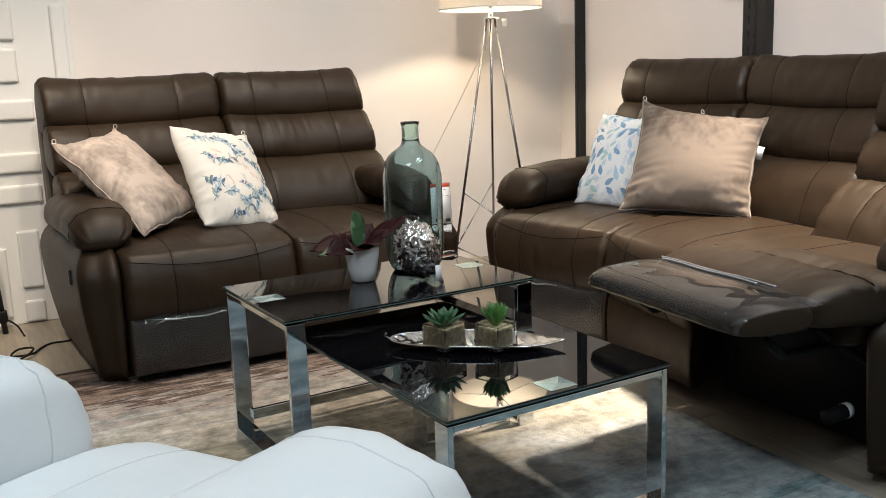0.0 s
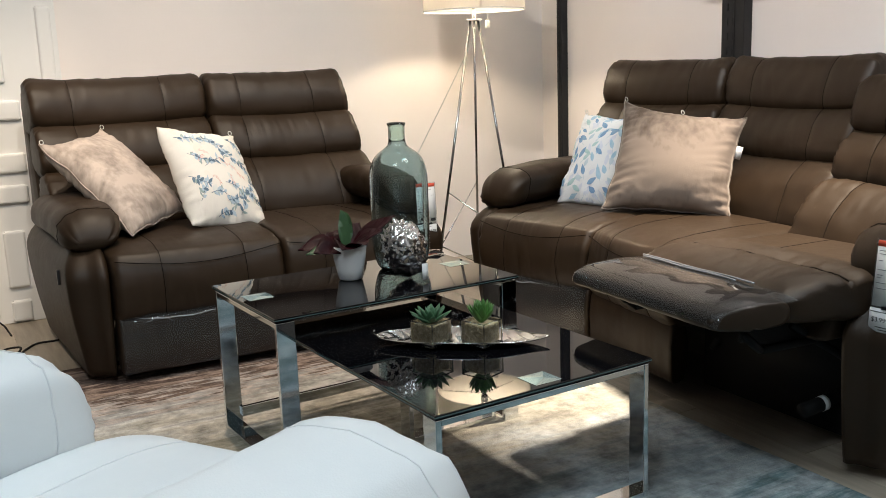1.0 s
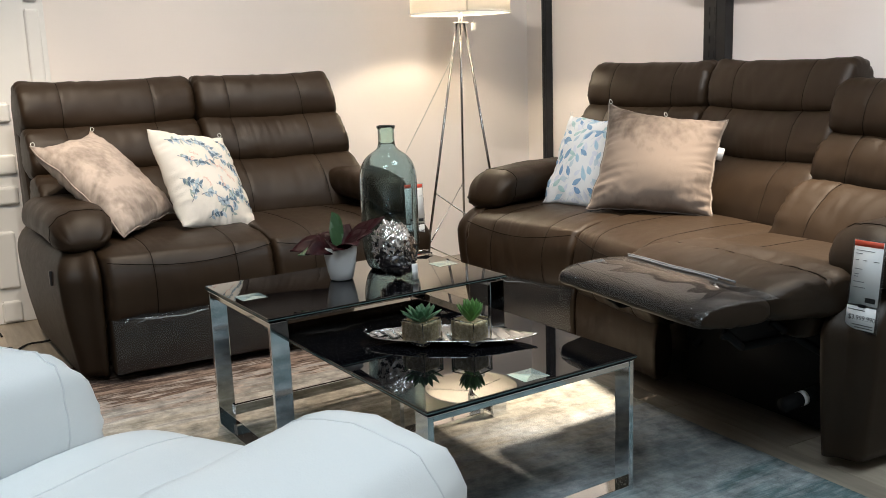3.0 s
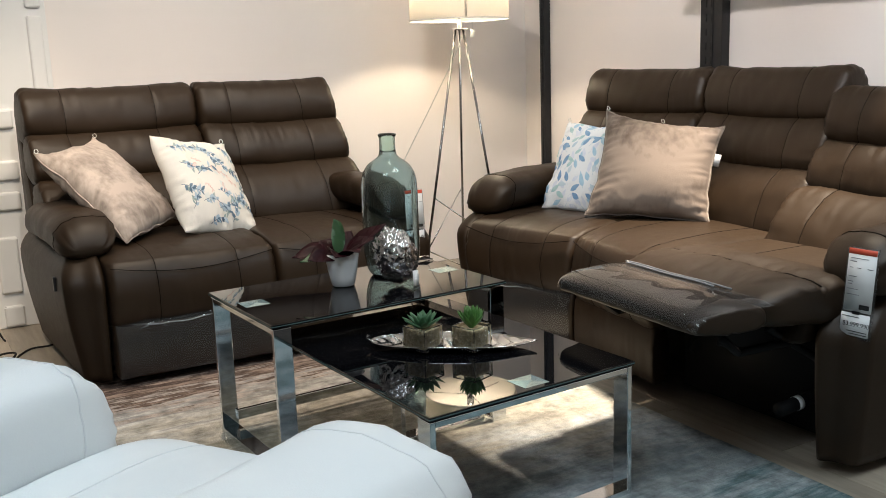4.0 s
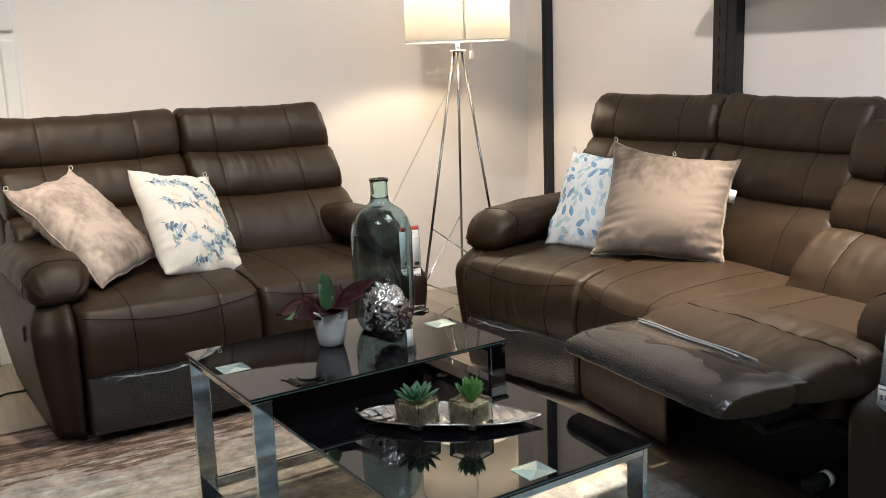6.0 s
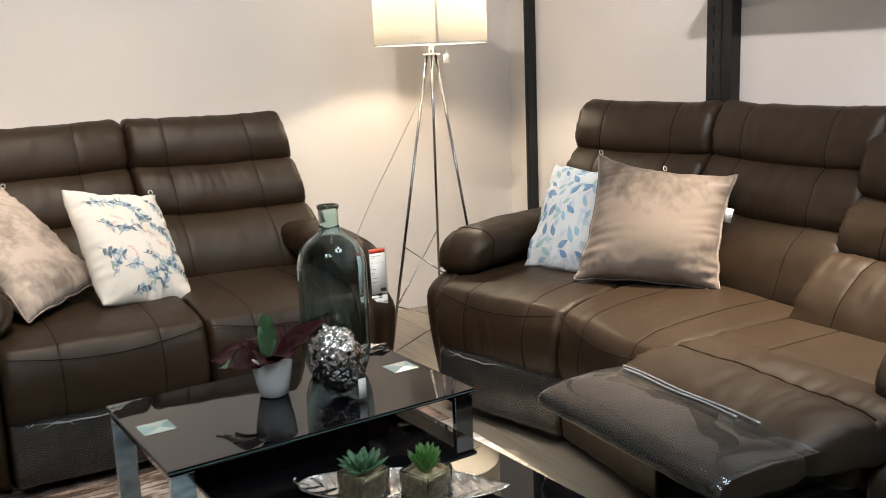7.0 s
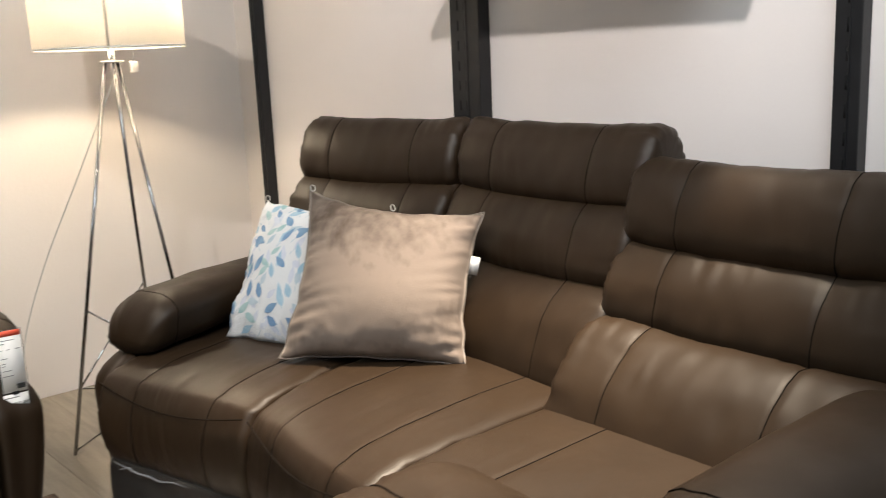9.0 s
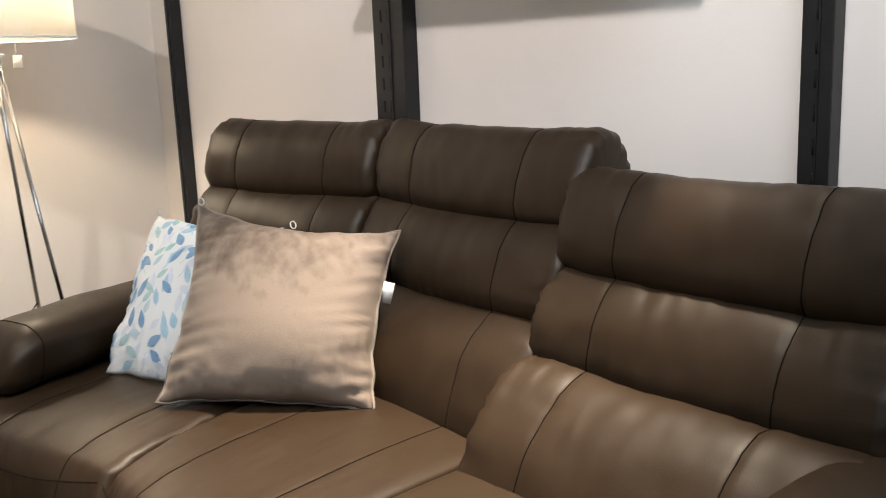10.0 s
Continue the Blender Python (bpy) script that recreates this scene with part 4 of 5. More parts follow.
# ---- floor lamp ----
def ring_shell(ro, ri, z0, z1, x, y, n=72):
    rows = [[Vector((x + r * math.cos(2 * math.pi * k / n), y + r * math.sin(2 * math.pi * k / n), z)) for k in range(n)] for r, z in ((ro, z0), (ro, z1), (ri, z1), (ri, z0))]
    return grid_bm(rows, closed_u=True, closed_v=True)


def shade_material():
    m = bpy.data.materials.new("lamp_shade_fabric")
    m.use_nodes = True
    nt = m.node_tree
    nt.nodes.clear()
    out, mix = nt.nodes.new("ShaderNodeOutputMaterial"), nt.nodes.new("ShaderNodeMixShader")
    d, t = nt.nodes.new("ShaderNodeBsdfDiffuse"), nt.nodes.new("ShaderNodeBsdfTranslucent")
    w = nt.nodes.new("ShaderNodeTexNoise")
    w.inputs["Scale"].default_value, w.inputs["Detail"].default_value = 160, 2
    r = nt.nodes.new("ShaderNodeValToRGB")
    r.color_ramp.elements[0].color, r.color_ramp.elements[1].color = (0.80, 0.77, 0.72, 1), (0.92, 0.90, 0.86, 1)
    nt.links.new(w.outputs["Fac"], r.inputs["Fac"])
    nt.links.new(r.outputs["Color"], d.inputs[0])
    nt.links.new(r.outputs["Color"], t.inputs[0])
    mix.inputs[0].default_value = 0.45
    nt.links.new(d.outputs[0], mix.inputs[1])
    nt.links.new(t.outputs[0], mix.inputs[2])
    nt.links.new(mix.outputs[0], out.inputs[0])
    return m


LEG_STEEL = material("polished_leg_steel", (0.42, 0.42, 0.43), 0.12, 1.0, (0.34, 0.34, 0.35), 6)


def floor_lamp():
    x, y = 2.27, 3.79
    ob = thing("floor_lamp", x, y, 0, "tripod floor lamp with chrome legs and white drum shade, lit", "floor lamp")
    part("shade", ring_shell(0.234, 0.231, 1.278, 1.60, x, y), shade_material(), ob, "white fabric drum shade")
    for z in (1.279, 1.598):
        part("shade_ring", tube_bm([(x + 0.2335 * math.cos(a * 0.1309), y + 0.2335 * math.sin(a * 0.1309), z) for a in range(48)], 0.003, 6, True), CERAMIC, ob)
    part("shade_seam", box_bm(-0.005, 0.005, -0.0006, 0.0006, 1.28, 1.598, 0, Matrix.Translation((x - 0.095, y - 0.2152, 0)) @ pose(0, 0, 0, 0, 0, -24)), bpy.data.materials["lamp_shade_fabric"], ob)
    part("hub", lathe_bm([(0.001, 0.0), (0.036, 0.0), (0.038, 0.004), (0.036, 0.008), (0.010, 0.010), (0.010, 0.075), (0.018, 0.08), (0.018, 0.12), (0.001, 0.12)], x, y, 1.232), CHROME, ob)
    for k in range(3):
        a = k * 2.094 + 0.3
        part("shade_spoke", tube_bm([(x, y, 1.30), (x + 0.232 * math.cos(a), y + 0.232 * math.sin(a), 1.30)], 0.002, 6), CHROME, ob)
    glow = bpy.data.materials.new("bulb_glow")
    glow.use_nodes = True
    b = glow.node_tree.nodes["Principled BSDF"]
    b.inputs["Emission Color"].default_value, b.inputs["Emission Strength"].default_value = (1, 0.84, 0.62, 1), 25
    o = part("bulb", lathe_bm([(0.001, -0.03), (0.02, -0.025), (0.03, 0), (0.025, 0.03), (0.012, 0.06), (0.001, 0.06)], x, y, 1.43), glow, ob, "glowing bulb")
    o.visible_shadow = False
    feet = ((1.965, 3.70), (2.385, 3.59), (2.43, 4.08))
    legs = []
    for fx, fy in feet:
        top = Vector((x + (fx - x) * 0.09, y + (fy - y) * 0.09, 1.232))
        foot = Vector((fx, fy, 0.004))
        legs.append((top, foot))
        part("leg", tube_bm([top, foot], 0.0062, 8), LEG_STEEL, ob)
    for i in range(3):
        t0, f0 = legs[i]
        t1, f1 = legs[(i + 1) % 3]
        part("brace", tube_bm([f0 + (t0 - f0) * 0.37, f1 + (t1 - f1) * 0.17], 0.0035, 6), CHROME, ob)
        part("brace", tube_bm([f0 + (t0 - f0) * 0.01, f1 + (t1 - f1) * 0.17], 0.0035, 6), CHROME, ob)
    part("cord", tube_bm(catmull([(x + 0.03, y, 1.24), (x - 0.05, y - 0.02, 1.10), (x - 0.12, y + 0.12, 0.85), (x - 0.20, y + 0.30, 0.55), (x - 0.26, y + 0.44, 0.25), (x - 0.27, y + 0.46, 0.01)], 40, False), 0.0022, 6), CLEAR_PLASTIC, ob, "thin pale cord")
    part("pull_tag", box_bm(x + 0.06, x + 0.085, y - 0.002, y + 0.002, 1.20, 1.235, 0.001), PAPER, ob, "small hanging tag")
    part("tag_string", tube_bm([(x + 0.072, y, 1.235), (x + 0.072, y, 1.30)], 0.001, 5), CLEAR_PLASTIC, ob)
    return ob


floor_lamp()
lamp("lamp_bulb", "POINT", (2.27, 3.79, 1.43), (2.27, 3.79, 0), 20, (1.0, 0.83, 0.60), 0.03)


# ---- decor ----
def glass_vase():
    x, y, z = 1.19, 2.455, 0.4465
    ob = thing("glass_vase", x, y, z, "tall smoky teal glass bottle vase on the coffee table", "vase")
    outer = [(0.001, 0.0), (0.055, 0.0), (0.072, 0.012), (0.084, 0.05), (0.087, 0.10), (0.087, 0.26), (0.0855, 0.288), (0.078, 0.318), (0.062, 0.342), (0.042, 0.357), (0.029, 0.368), (0.0255, 0.382)]
    inner = [(r - 0.0035, q) for r, q in reversed(outer[2:])] + [(0.055, 0.007), (0.001, 0.007)]
    prof = [tuple(q) for q in catmull(outer, 44, False)] + [tuple(q) for q in catmull(inner, 44, False)]
    part("vase_body", lathe_bm([(max(r, 0.001), h) for r, h in prof], x, y, z, 56), SMOKE, ob)
    neck = [(0.026, 0.382), (0.0245, 0.392), (0.0245, 0.424), (0.0275, 0.430), (0.0275, 0.436), (0.023, 0.436), (0.0215, 0.424), (0.0215, 0.392), (0.0225, 0.382)]
    rows = [[Vector((x + r * math.cos(2 * math.pi * k / 48), y + r * math.sin(2 * math.pi * k / 48), z + h - 0.002)) for k in range(48)] for r, h in neck]
    part("neck", grid_bm(rows, closed_u=True, closed_v=True), SMOKE_DEEP, ob, "deeper teal glass neck")
    return ob


SMOKE_DEEP = glass_material("deep_teal_glass", (0.70, 0.84, 0.82))
glass_vase()

LEAF_RED = material("dark_red_leaf", (0.030, 0.003, 0.007), 0.45, 0, (0.007, 0.0015, 0.002), 22, 0.15, 40, spec=0.14)
LEAF_GREEN = material("plant_green_leaf", (0.05, 0.11, 0.045), 0.4, 0, (0.03, 0.08, 0.03), 25, 0.1, 40)
SOIL = material("dark_soil", (0.02, 0.015, 0.012), 0.9, 0, (0.04, 0.03, 0.02), 60, 0.6, 120)


def blade_bm(base, direction, length, width, lift, droop, fold=0.25, n=12, roll=0.0):
    """A leaf that rises, arches and tapers, folded along its rib, with thickness."""
    d = Vector(direction).normalized()
    side = d.cross(Vector((0, 0, 1))).normalized()
    side = (side * math.cos(roll) + Vector((0, 0, math.sin(roll)))).normalized()
    rows = []
    for i in range(n + 1):
        t = i / n
        p = Vector(base) + d * length * t + Vector((0, 0, lift * t - droop * t * t))
        w = max(width * math.sin(math.pi * min(0.06 + 0.94 * t, 1)) ** 0.8 * (1 - 0.35 * t), 0.0006)
        row = []
        for q in (-1, -0.5, 0, 0.5, 1):
            row.append(p + side * w * q + Vector((0, 0, abs(q) * w * fold + 0.003 * math.sin(9 * t + q * 2))))
        for q in (1, 0, -1):
            row.append(p + side * w * q * 0.98 + Vector((0, 0, abs(q) * w * fold - 0.0016)))
        rows.append(row)
    return grid_bm(rows, closed_v=True, cap=True)


def potted_plant():
    x, y, z = 1.0, 2.408, 0.4465
    ob = thing("potted_plant", x, y, z, "small plant with dark red leaves in a white ceramic pot", "potted plant")
    part("pot", lathe_bm([(0.001, 0), (0.030, 0), (0.034, 0.003), (0.040, 0.030), (0.0465, 0.065), (0.0505, 0.098), (0.048, 0.099), (0.045, 0.084), (0.001, 0.084)], x, y, z, 40), CERAMIC, ob, "white glazed pot")
    part("soil", lathe_bm([(0.001, 0.08), (0.0445, 0.08), (0.0445, 0.087), (0.001, 0.090)], x, y, z, 24), SOIL, ob)
    for ang, ln, wd, lift, droop, mat in ((184, 0.145, 0.032, 0.055, 0.050, LEAF_RED), (172, 0.105, 0.030, 0.055, 0.045, LEAF_RED), (6, 0.135, 0.027, 0.105, 0.015, LEAF_RED), (-12, 0.10, 0.028, 0.075, 0.02, LEAF_RED), (215, 0.115, 0.032, 0.045, 0.04, LEAF_RED), (262, 0.085, 0.033, 0.055, 0.04, LEAF_RED), (310, 0.09, 0.032, 0.065, 0.04, LEAF_RED), (150, 0.022, 0.033, 0.118, 0.004, LEAF_GREEN), (60, 0.06, 0.028, 0.085, 0.02, LEAF_RED), (140, 0.09, 0.028, 0.07, 0.03, LEAF_RED), (196, 0.125, 0.018, 0.030, 0.035, LEAF_GREEN)):
        a = radians(ang - 28)
        part("leaf", blade_bm((x, y, z + 0.086), (math.cos(a), math.sin(a), 0), ln, wd * 1.3, lift, droop, roll=(-0.7 if math.cos(a) > 0 else 0.7) * abs(math.cos(a))), mat, ob, "green leaf" if mat is LEAF_GREEN else "dark red leaf")
    return ob


potted_plant()


def silver_ornament():
    """A lumpy silvered fruit-like shape, lying tilted, its skin in many small knobs."""
    x, y, z = 1.125, 2.305, 0.4465
    ob = thing("silver_ornament", x, y, z, "knobbly mirror-silver ornament with a small paper tag", "ornament")
    bm = bmesh.new()
    bmesh.ops.create_icosphere(bm, subdivisions=5, radius=1)
    for v in bm.verts:
        d = v.co.normalized()
        n1 = noise.cell_vector(d * 5.0)
        f = 0.95 + 0.12 * noise.noise(d * 4.0) + 0.22 * abs(noise.noise(d * 7.5 + n1 * 0.02)) + 0.05 * abs(noise.noise(d * 16))
        v.co = Vector((d.x * 0.061, d.y * 0.058, d.z * 0.083)) * f
    bm.transform(Matrix.Translation((x, y, z + 0.068)) @ pose(0, 0, 0, 8, -22, 0))
    low = min(v.co.z for v in bm.verts)
    for v in bm.verts:
        v.co.z += z + 0.0004 - low
    part("silver_body", bm, MIRROR_SILVER, ob)
    part("paper_tag", box_bm(-0.012, 0.012, -0.0006, 0.0006, -0.045, 0, 0, Matrix.Translation((x + 0.035, y - 0.055, z + 0.05)) @ pose(0, 0, 0, -8, 6, 20)), PAPER, ob, "small white paper tag")
    return ob


MIRROR_SILVER = material("mirror_silver", (0.80, 0.79, 0.78), 0.08, 1.0, (0.55, 0.54, 0.54), 50)
silver_ornament()

# small metal leaf ornament behind the vase
orn = thing("leaf_ornament", 1.36, 2.59, 0.4465, "small silver and dark metal leaf on the coffee table", "ornament")
part("leaf_blade", blade_bm((1.31, 2.575, 0.45), (1, 0.12, 0), 0.085, 0.016, 0.02, 0.018), MIRROR_SILVER, orn)
part("leaf_blade", blade_bm((1.33, 2.57, 0.449), (0.9, -0.3, 0), 0.06, 0.014, 0.012, 0.012), DARK_STEEL, orn, "dark metal leaf")


def leaf_dish():
    a, b = Vector((0.912, 2.05, 0)), Vector((1.262, 1.795, 0))
    mid, u = (a + b) / 2, (b - a).normalized()
    w = Vector((-u.y, u.x, 0))
    L = (b - a).length / 2
    ob = thing("leaf_dish", mid.x, mid.y, 0.3615, "long leaf-shaped silver dish on the lower table", "dish")
    rows = []
    for side in (0, 1):
        for i in range(61):
            t = -1 + 2 * i / 60
            half = 0.072 * max(1 - abs(t) ** 2.2, 0.0) ** (0.52 if t < 0 else 0.52 + 0.5 * t) + 0.0015
            row = []
            for j in range(19):
                s = -1 + 2 * j / 18
                rib = 0.0028 * math.sin(i * 1.26 + abs(s) * 6) * (1 - abs(s) ** 4) * (1 - side)
                q = s * half / 0.0735
                z = 0.3635 + 0.017 * (0.75 * q * q + 0.25 * abs(q)) + 0.015 * abs(t) ** 3 + rib - 0.002 * side
                row.append(mid + u * L * t + w * half * s + Vector((0, 0, z)))
            rows.append(row)
    bm = bmesh.new()
    for k in (0, 1):
        vs = [[bm.verts.new(p) for p in r] for r in rows[k * 61:(k + 1) * 61]]
        for i in range(60):
            for j in range(18):
                bm.faces.new((vs[i][j], vs[i + 1][j], vs[i + 1][j + 1], vs[i][j + 1]))
    bmesh.ops.recalc_face_normals(bm, faces=bm.faces[:])
    part("tray", bm, SILVER, ob)
    edge = [rows[i][0] for i in range(61)] + [rows[60 - i][18] for i in range(61)]
    part("rim", tube_bm(edge, 0.0016, 6, True), SILVER, ob)
    part("stalk", tube_bm([rows[0][9], rows[0][9] - u * 0.012 + Vector((0, 0, 0.006)), rows[0][9] - u * 0.006 + Vector((0, 0, 0.014))], 0.003, 6), SILVER, ob)
    return u


DISH_U = leaf_dish()
SUCCULENT_A = material("succulent_green", (0.09, 0.20, 0.10), 0.45, 0, (0.05, 0.13, 0.06), 30)
SUCCULENT_B = material("succulent_bright_green", (0.10, 0.24, 0.05), 0.45, 0, (0.05, 0.15, 0.03), 30)
GRAVEL = material("tan_gravel", (0.78, 0.66, 0.42), 0.6, 0, (0.45, 0.35, 0.18), 90, 0.8, 140, spread=0.3)


def succulent(x, y, mat, spread, label):
    z = 0.3675
    ob = thing("succulent", x, y, z, label, "plant", "succulents on the dish")
    turn = pose(x, y, 0, 0, 0, 20)
    h = 0.036
    outer = box_bm(-h, h, -h, h, z, z + 0.062, 0.004, turn)
    top = [f for f in outer.faces if all(v.co.z > z + 0.056 for v in f.verts) and abs(f.normal.z) > 0.9]
    bmesh.ops.delete(outer, geom=top, context="FACES")
    glass = part("glass_pot", outer, FILM, ob, "clear square glass pot", smooth=False)
    for zz in (z + 0.003, z + 0.061):
        part("rim", tube_bm([turn @ Vector((sx * h, sy * h, zz)) for sx, sy in ((-1, -1), (1, -1), (1, 1), (-1, 1))], 0.0016, 6, True), CLEAR, glass)
    for sx, sy in ((-1, -1), (1, -1), (1, 1), (-1, 1)):
        part("glass_corner", tube_bm([turn @ Vector((sx * h, sy * h, z)), turn @ Vector((sx * h, sy * h, z + 0.061))], 0.0013, 6), CLEAR, glass)
    part("gravel", box_bm(-h + 0.005, h - 0.005, -h + 0.005, h - 0.005, z + 0.006, z + 0.054, 0.004, turn), GRAVEL, ob, "tan gravel")
    rg = random.Random(int(x * 1000))
    rings = ((0.0, 4, 0.022, 80), (0.5, 6, 0.030, 62), (1.1, 8, 0.038, 42), (1.7, 9, 0.042, 24)) if spread else ((0.0, 5, 0.032, 84), (0.4, 7, 0.040, 72), (0.9, 9, 0.042, 60), (1.5, 9, 0.040, 46))
    for off, num, ln, elev in rings:
        for k in range(num):
            a = off + k * 2 * math.pi / num + rg.uniform(-0.15, 0.15)
            e = radians(elev + rg.uniform(-7, 7))
            d = Vector((math.cos(a) * math.cos(e), math.sin(a) * math.cos(e), math.sin(e)))
            s = d.cross(Vector((0, 0, 1))).normalized()
            up = s.cross(d)
            rows = []
            for i in range(7):
                t = i / 6
                wd = max(0.0105 * math.sin(math.pi * (0.12 + 0.88 * t)) ** 0.7, 0.0004)
                c = Vector((x, y, z + 0.053)) + d * ln * 1.43 * t + up * 0.006 * t * t
                rows.append([c + s * wd * math.cos(q * 1.0472) + up * wd * 0.38 * math.sin(q * 1.0472) for q in range(6)])
            part("leaf", grid_bm(rows, closed_v=True, cap=True), mat, ob)
    return ob


succulent(1.008, 1.938, SUCCULENT_A, True, "green rosette succulent in a square glass pot of gravel")
succulent(1.111, 1.867, SUCCULENT_B, False, "bright green upright succulent in a square glass pot of gravel")


# ---- armchair ----
def armchair():
    tips = Vector((0.133, 1.30, 0)), Vector((0.41, 0.75, 0))
    rt = (tips[1] - tips[0]).normalized()
    rt = Vector((rt.x + 0.10, rt.y, 0)).normalized()
    fr = Vector((-rt.y, rt.x, 0))
    o = (tips[0] + tips[1]) / 2 - fr * 0.025
    ob = thing("armchair", o.x - 0.3, o.y - 0.15, 0, "white leather armchair with rounded padded arms", "armchair")
    q = lambda s, b: tuple((o + rt * s - fr * b)[:2])
    sec = Section((q(-0.23, 0), q(-0.23, 0.9)), (q(0.12, 0), q(0.12, 0.9)), 0.9)
    for side in (-1, 1):
        arm_pad(ob, sec, side, 0.03, 0.20, 0.0 if side < 0 else -0.055, 0.72, 0.718 if side < 0 else 0.672, 0.505 if side < 0 else 0.48, WHITE_LEATHER, WHITE_SEAM, 0.03 if side < 0 else 0.012, 0.17 if side < 0 else 0.10, side + 21)
        arm_body(ob, sec, side, 0.16, 0.12, 0.05, 0.85, 0.54, WHITE_LEATHER)
    seat = [(b - 0.06, z + 0.125) for b, z in SEAT]
    upholstered("seat_cushion", ob, sec, seat, mat=WHITE_LEATHER, stitch=WHITE_SEAM, end=0.04, seed=55, crown=0.012, seams=(0.3, 0.75), fold=0.004)
    upholstered("backrest", ob, sec, [(0.62, 0.50), (0.60, 0.7), (0.66, 0.92), (0.76, 0.96), (0.86, 0.9), (0.88, 0.6), (0.80, 0.3), (0.70, 0.40)], mat=WHITE_LEATHER, stitch=WHITE_SEAM, end=0.08, seed=56)
    bm, _ = cushion(sec, [(0.03, 0.29), (0.0, 0.2), (0.02, 0.06), (0.10, 0.05), (0.8, 0.05), (0.82, 0.2), (0.8, 0.32), (0.4, 0.30)], end=0.03, seed=57)
    part("base", bm, WHITE_LEATHER, ob)
    return ob


armchair()

# ---- cable ----
cable = thing("power_cable", 0.25, 3.87, 0, "black power cable lying on the floor", "cable")
part("cord", tube_bm(catmull([(0.55, 3.98, 0.006), (0.42, 3.95, 0.006), (0.34, 3.91, 0.006), (0.27, 3.90, 0.008), (0.22, 3.84, 0.006), (0.20, 3.78, 0.012), (0.16, 3.74, 0.02), (0.12, 3.78, 0.015), (0.15, 3.84, 0.02), (0.20, 3.80, 0.028), (0.17, 3.73, 0.02), (0.08, 3.70, 0.008), (-0.2, 3.68, 0.006)], 90, False), 0.0045, 6), BLACK_PLASTIC, cable)

stand = thing("floor_stand", 0.10, 4.2, 0, "thin black metal stand beside the panelled door", "stand")
part("pole", tube_bm([(0.125, 4.2, 0.0), (0.10, 4.2, 0.45)], 0.012, 8), BLACK_STEEL, stand)
part("plug_box", box_bm(0.095, 0.14, 4.18, 4.22, 0.05, 0.10, 0.008), BLACK_PLASTIC, stand, "black plastic plug box")
part("cord", tube_bm(catmull([(0.138, 4.19, 0.06), (0.17, 4.17, 0.035), (0.185, 4.15, 0.008), (0.19, 4.10, 0.005)], 20, False), 0.004, 6), BLACK_PLASTIC, stand, "black cord")

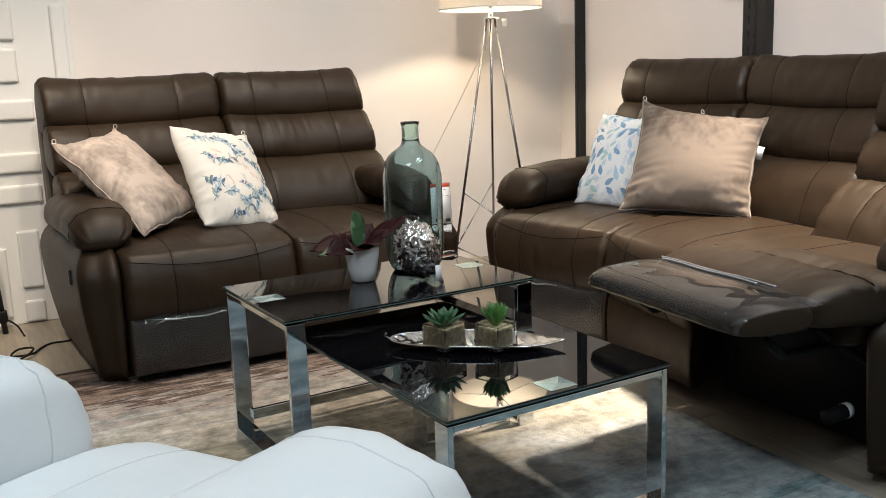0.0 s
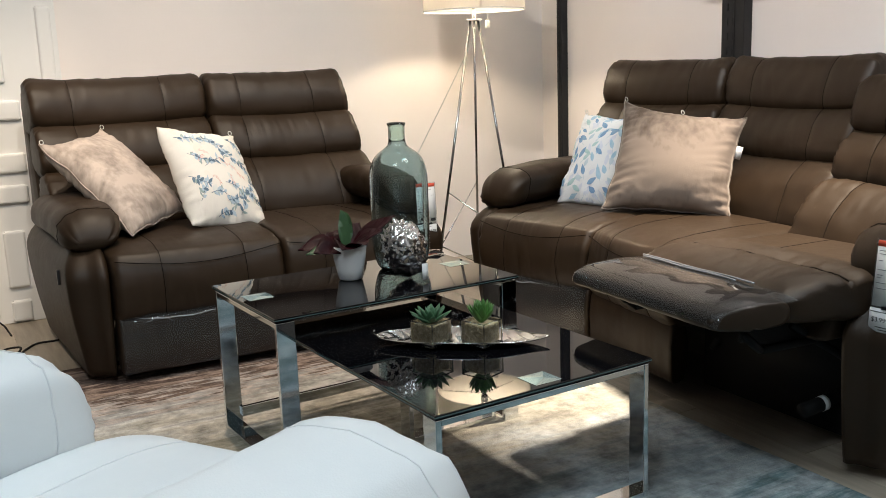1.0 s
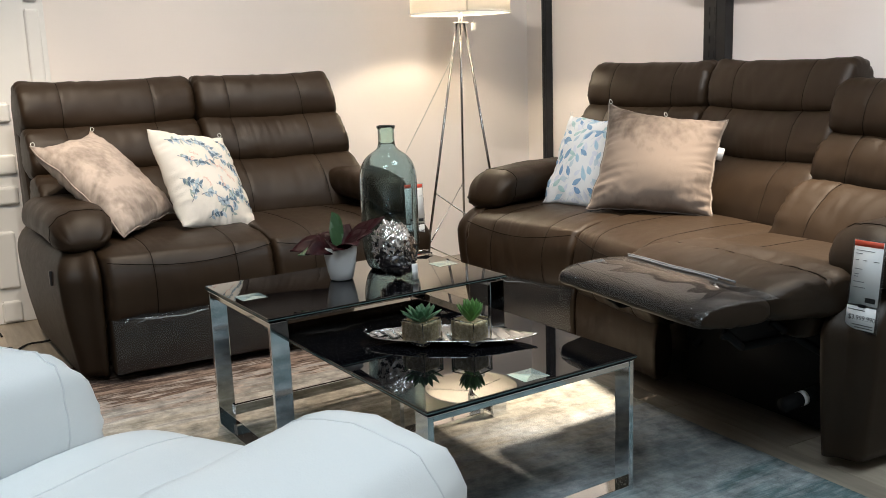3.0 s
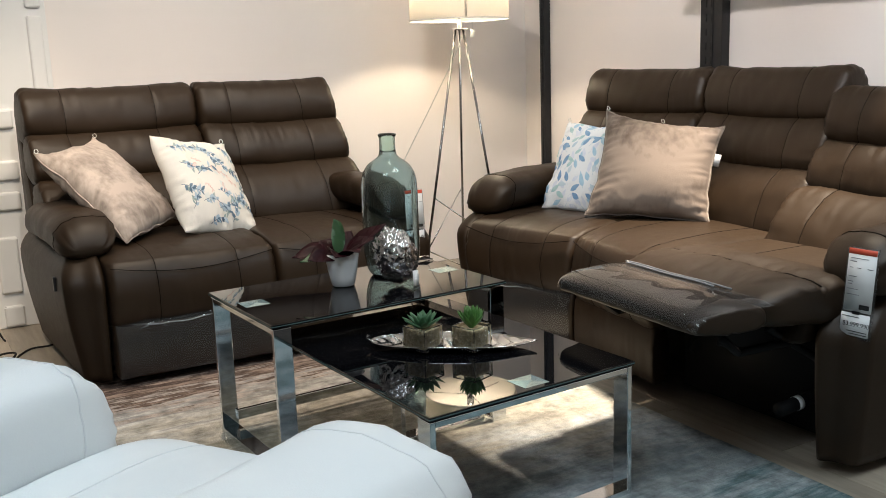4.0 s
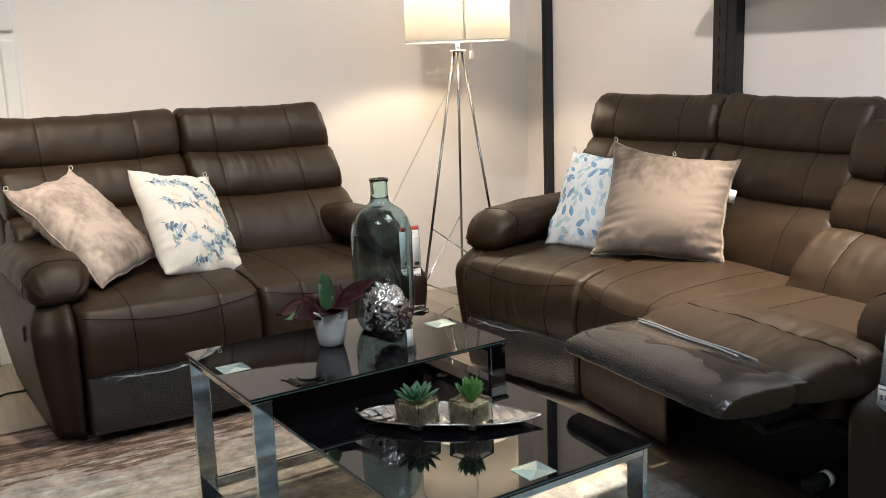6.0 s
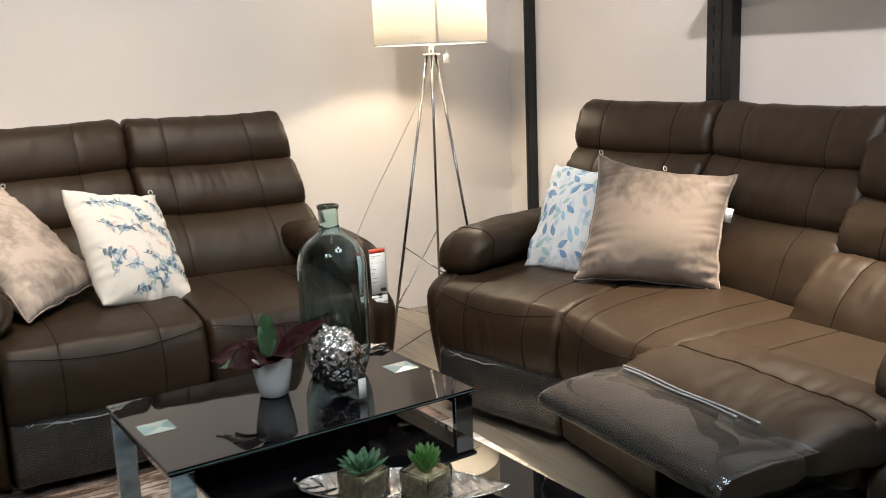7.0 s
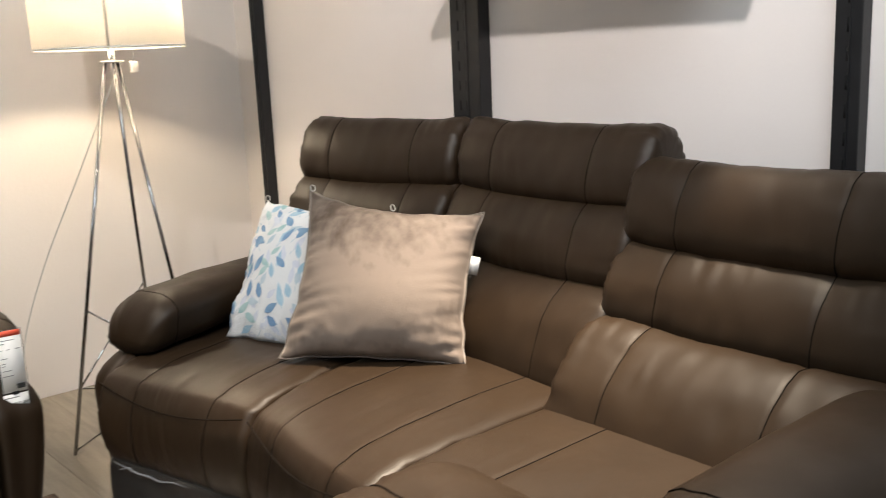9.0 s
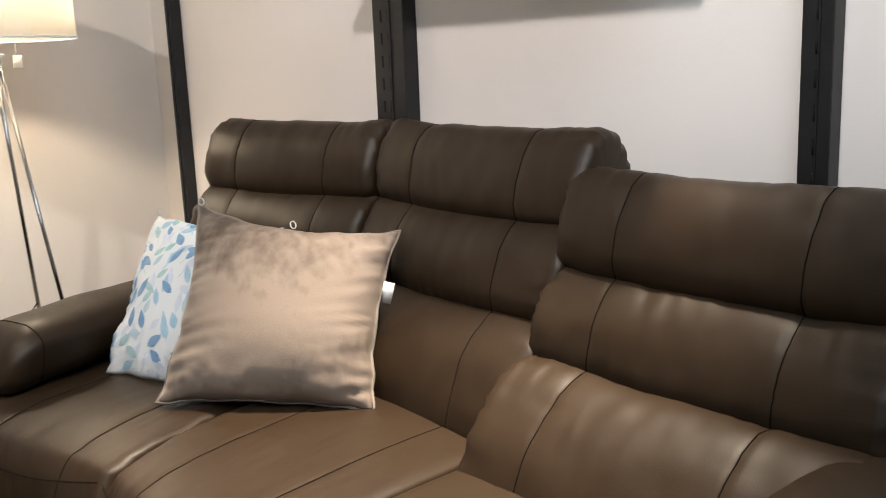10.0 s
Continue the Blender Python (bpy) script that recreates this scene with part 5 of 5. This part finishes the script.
# ---- floor planks ----
def plank_material():
    m = material("laminate_oak", (0.34, 0.29, 0.23), 0.42, 0, (0.22, 0.19, 0.15), 6, 0.08, 60)
    nt = m.node_tree
    n = next(q for q in nt.nodes if q.type == "TEX_NOISE")
    mp = nt.nodes.new("ShaderNodeMapping")
    mp.inputs["Scale"].default_value = (9, 0.8, 1)
    info = nt.nodes.new("ShaderNodeObjectInfo")
    tc = nt.nodes["Texture Coordinate"]
    add = nt.nodes.new("ShaderNodeVectorMath")
    nt.links.new(tc.outputs["Object"], add.inputs[0])
    nt.links.new(info.outputs["Random"], add.inputs[1])
    nt.links.new(add.outputs[0], mp.inputs["Vector"])
    nt.links.new(mp.outputs[0], n.inputs["Vector"])
    b = nt.nodes["Principled BSDF"]
    hsv = nt.nodes.new("ShaderNodeHueSaturation")
    rr = nt.nodes.new("ShaderNodeMapRange")
    rr.inputs["To Min"].default_value, rr.inputs["To Max"].default_value = 0.75, 1.2
    ramp = next(q for q in nt.nodes if q.type == "VALTORGB")
    nt.links.new(info.outputs["Random"], rr.inputs["Value"])
    nt.links.new(rr.outputs["Result"], hsv.inputs["Value"])
    nt.links.new(ramp.outputs["Color"], hsv.inputs["Color"])
    nt.links.new(hsv.outputs["Color"], b.inputs["Base Color"])
    return m


def planks():
    floor = bpy.data.objects["floor"]
    bm = box_bm(-0.0945, 0.0945, -0.599, 0.599, -0.008, 0.0, 0.0006, None, 1)
    me = bpy.data.meshes.new("floor_plank")
    bm.to_mesh(me)
    bm.free()
    me.materials.append(plank_material())
    for i in range(22):
        for j in range(5):
            y = 3.75 - 1.2 * j + 0.4 * (i % 3)
            if y > 3.76:
                continue
            ob = new("floor_plank", me)
            ob.parent = floor
            ob.location = Vector((2.955 - 0.19 * i, y, 0)) - PLACES["floor"]


planks()


def far_planks():
    """The boards beyond the seating, joined."""
    verts, faces = [], []
    for i in range(43):
        for j in range(9):
            x, y = 2.955 - 0.19 * i, 3.75 - 1.2 * j + 0.4 * (i % 3)
            if i < 22 and j < 5 and y <= 3.76:
                continue
            y0, y1 = max(y - 0.599, -4.99), min(y + 0.599, 4.35)
            if y1 - y0 < 0.05 or x < -4.9:
                continue
            k = len(verts)
            verts += [(x - 0.0945, y0, -0.001), (x + 0.0945, y0, -0.001), (x + 0.0945, y1, -0.001), (x - 0.0945, y1, -0.001), (x - 0.0945, y0, -0.008), (x + 0.0945, y0, -0.008), (x + 0.0945, y1, -0.008), (x - 0.0945, y1, -0.008)]
            faces += [(k, k + 1, k + 2, k + 3), (k, k + 4, k + 5, k + 1), (k + 1, k + 5, k + 6, k + 2), (k + 2, k + 6, k + 7, k + 3), (k + 3, k + 7, k + 4, k)]
    me = bpy.data.meshes.new("far_planks")
    me.from_pydata(verts, [], faces)
    me.materials.append(bpy.data.materials["laminate_oak"])
    ob = new("far_planks", me)
    ob.parent = bpy.data.objects["floor"]
    ob.location = -PLACES["floor"]
    tagged(ob, kind="stuff")


far_planks()
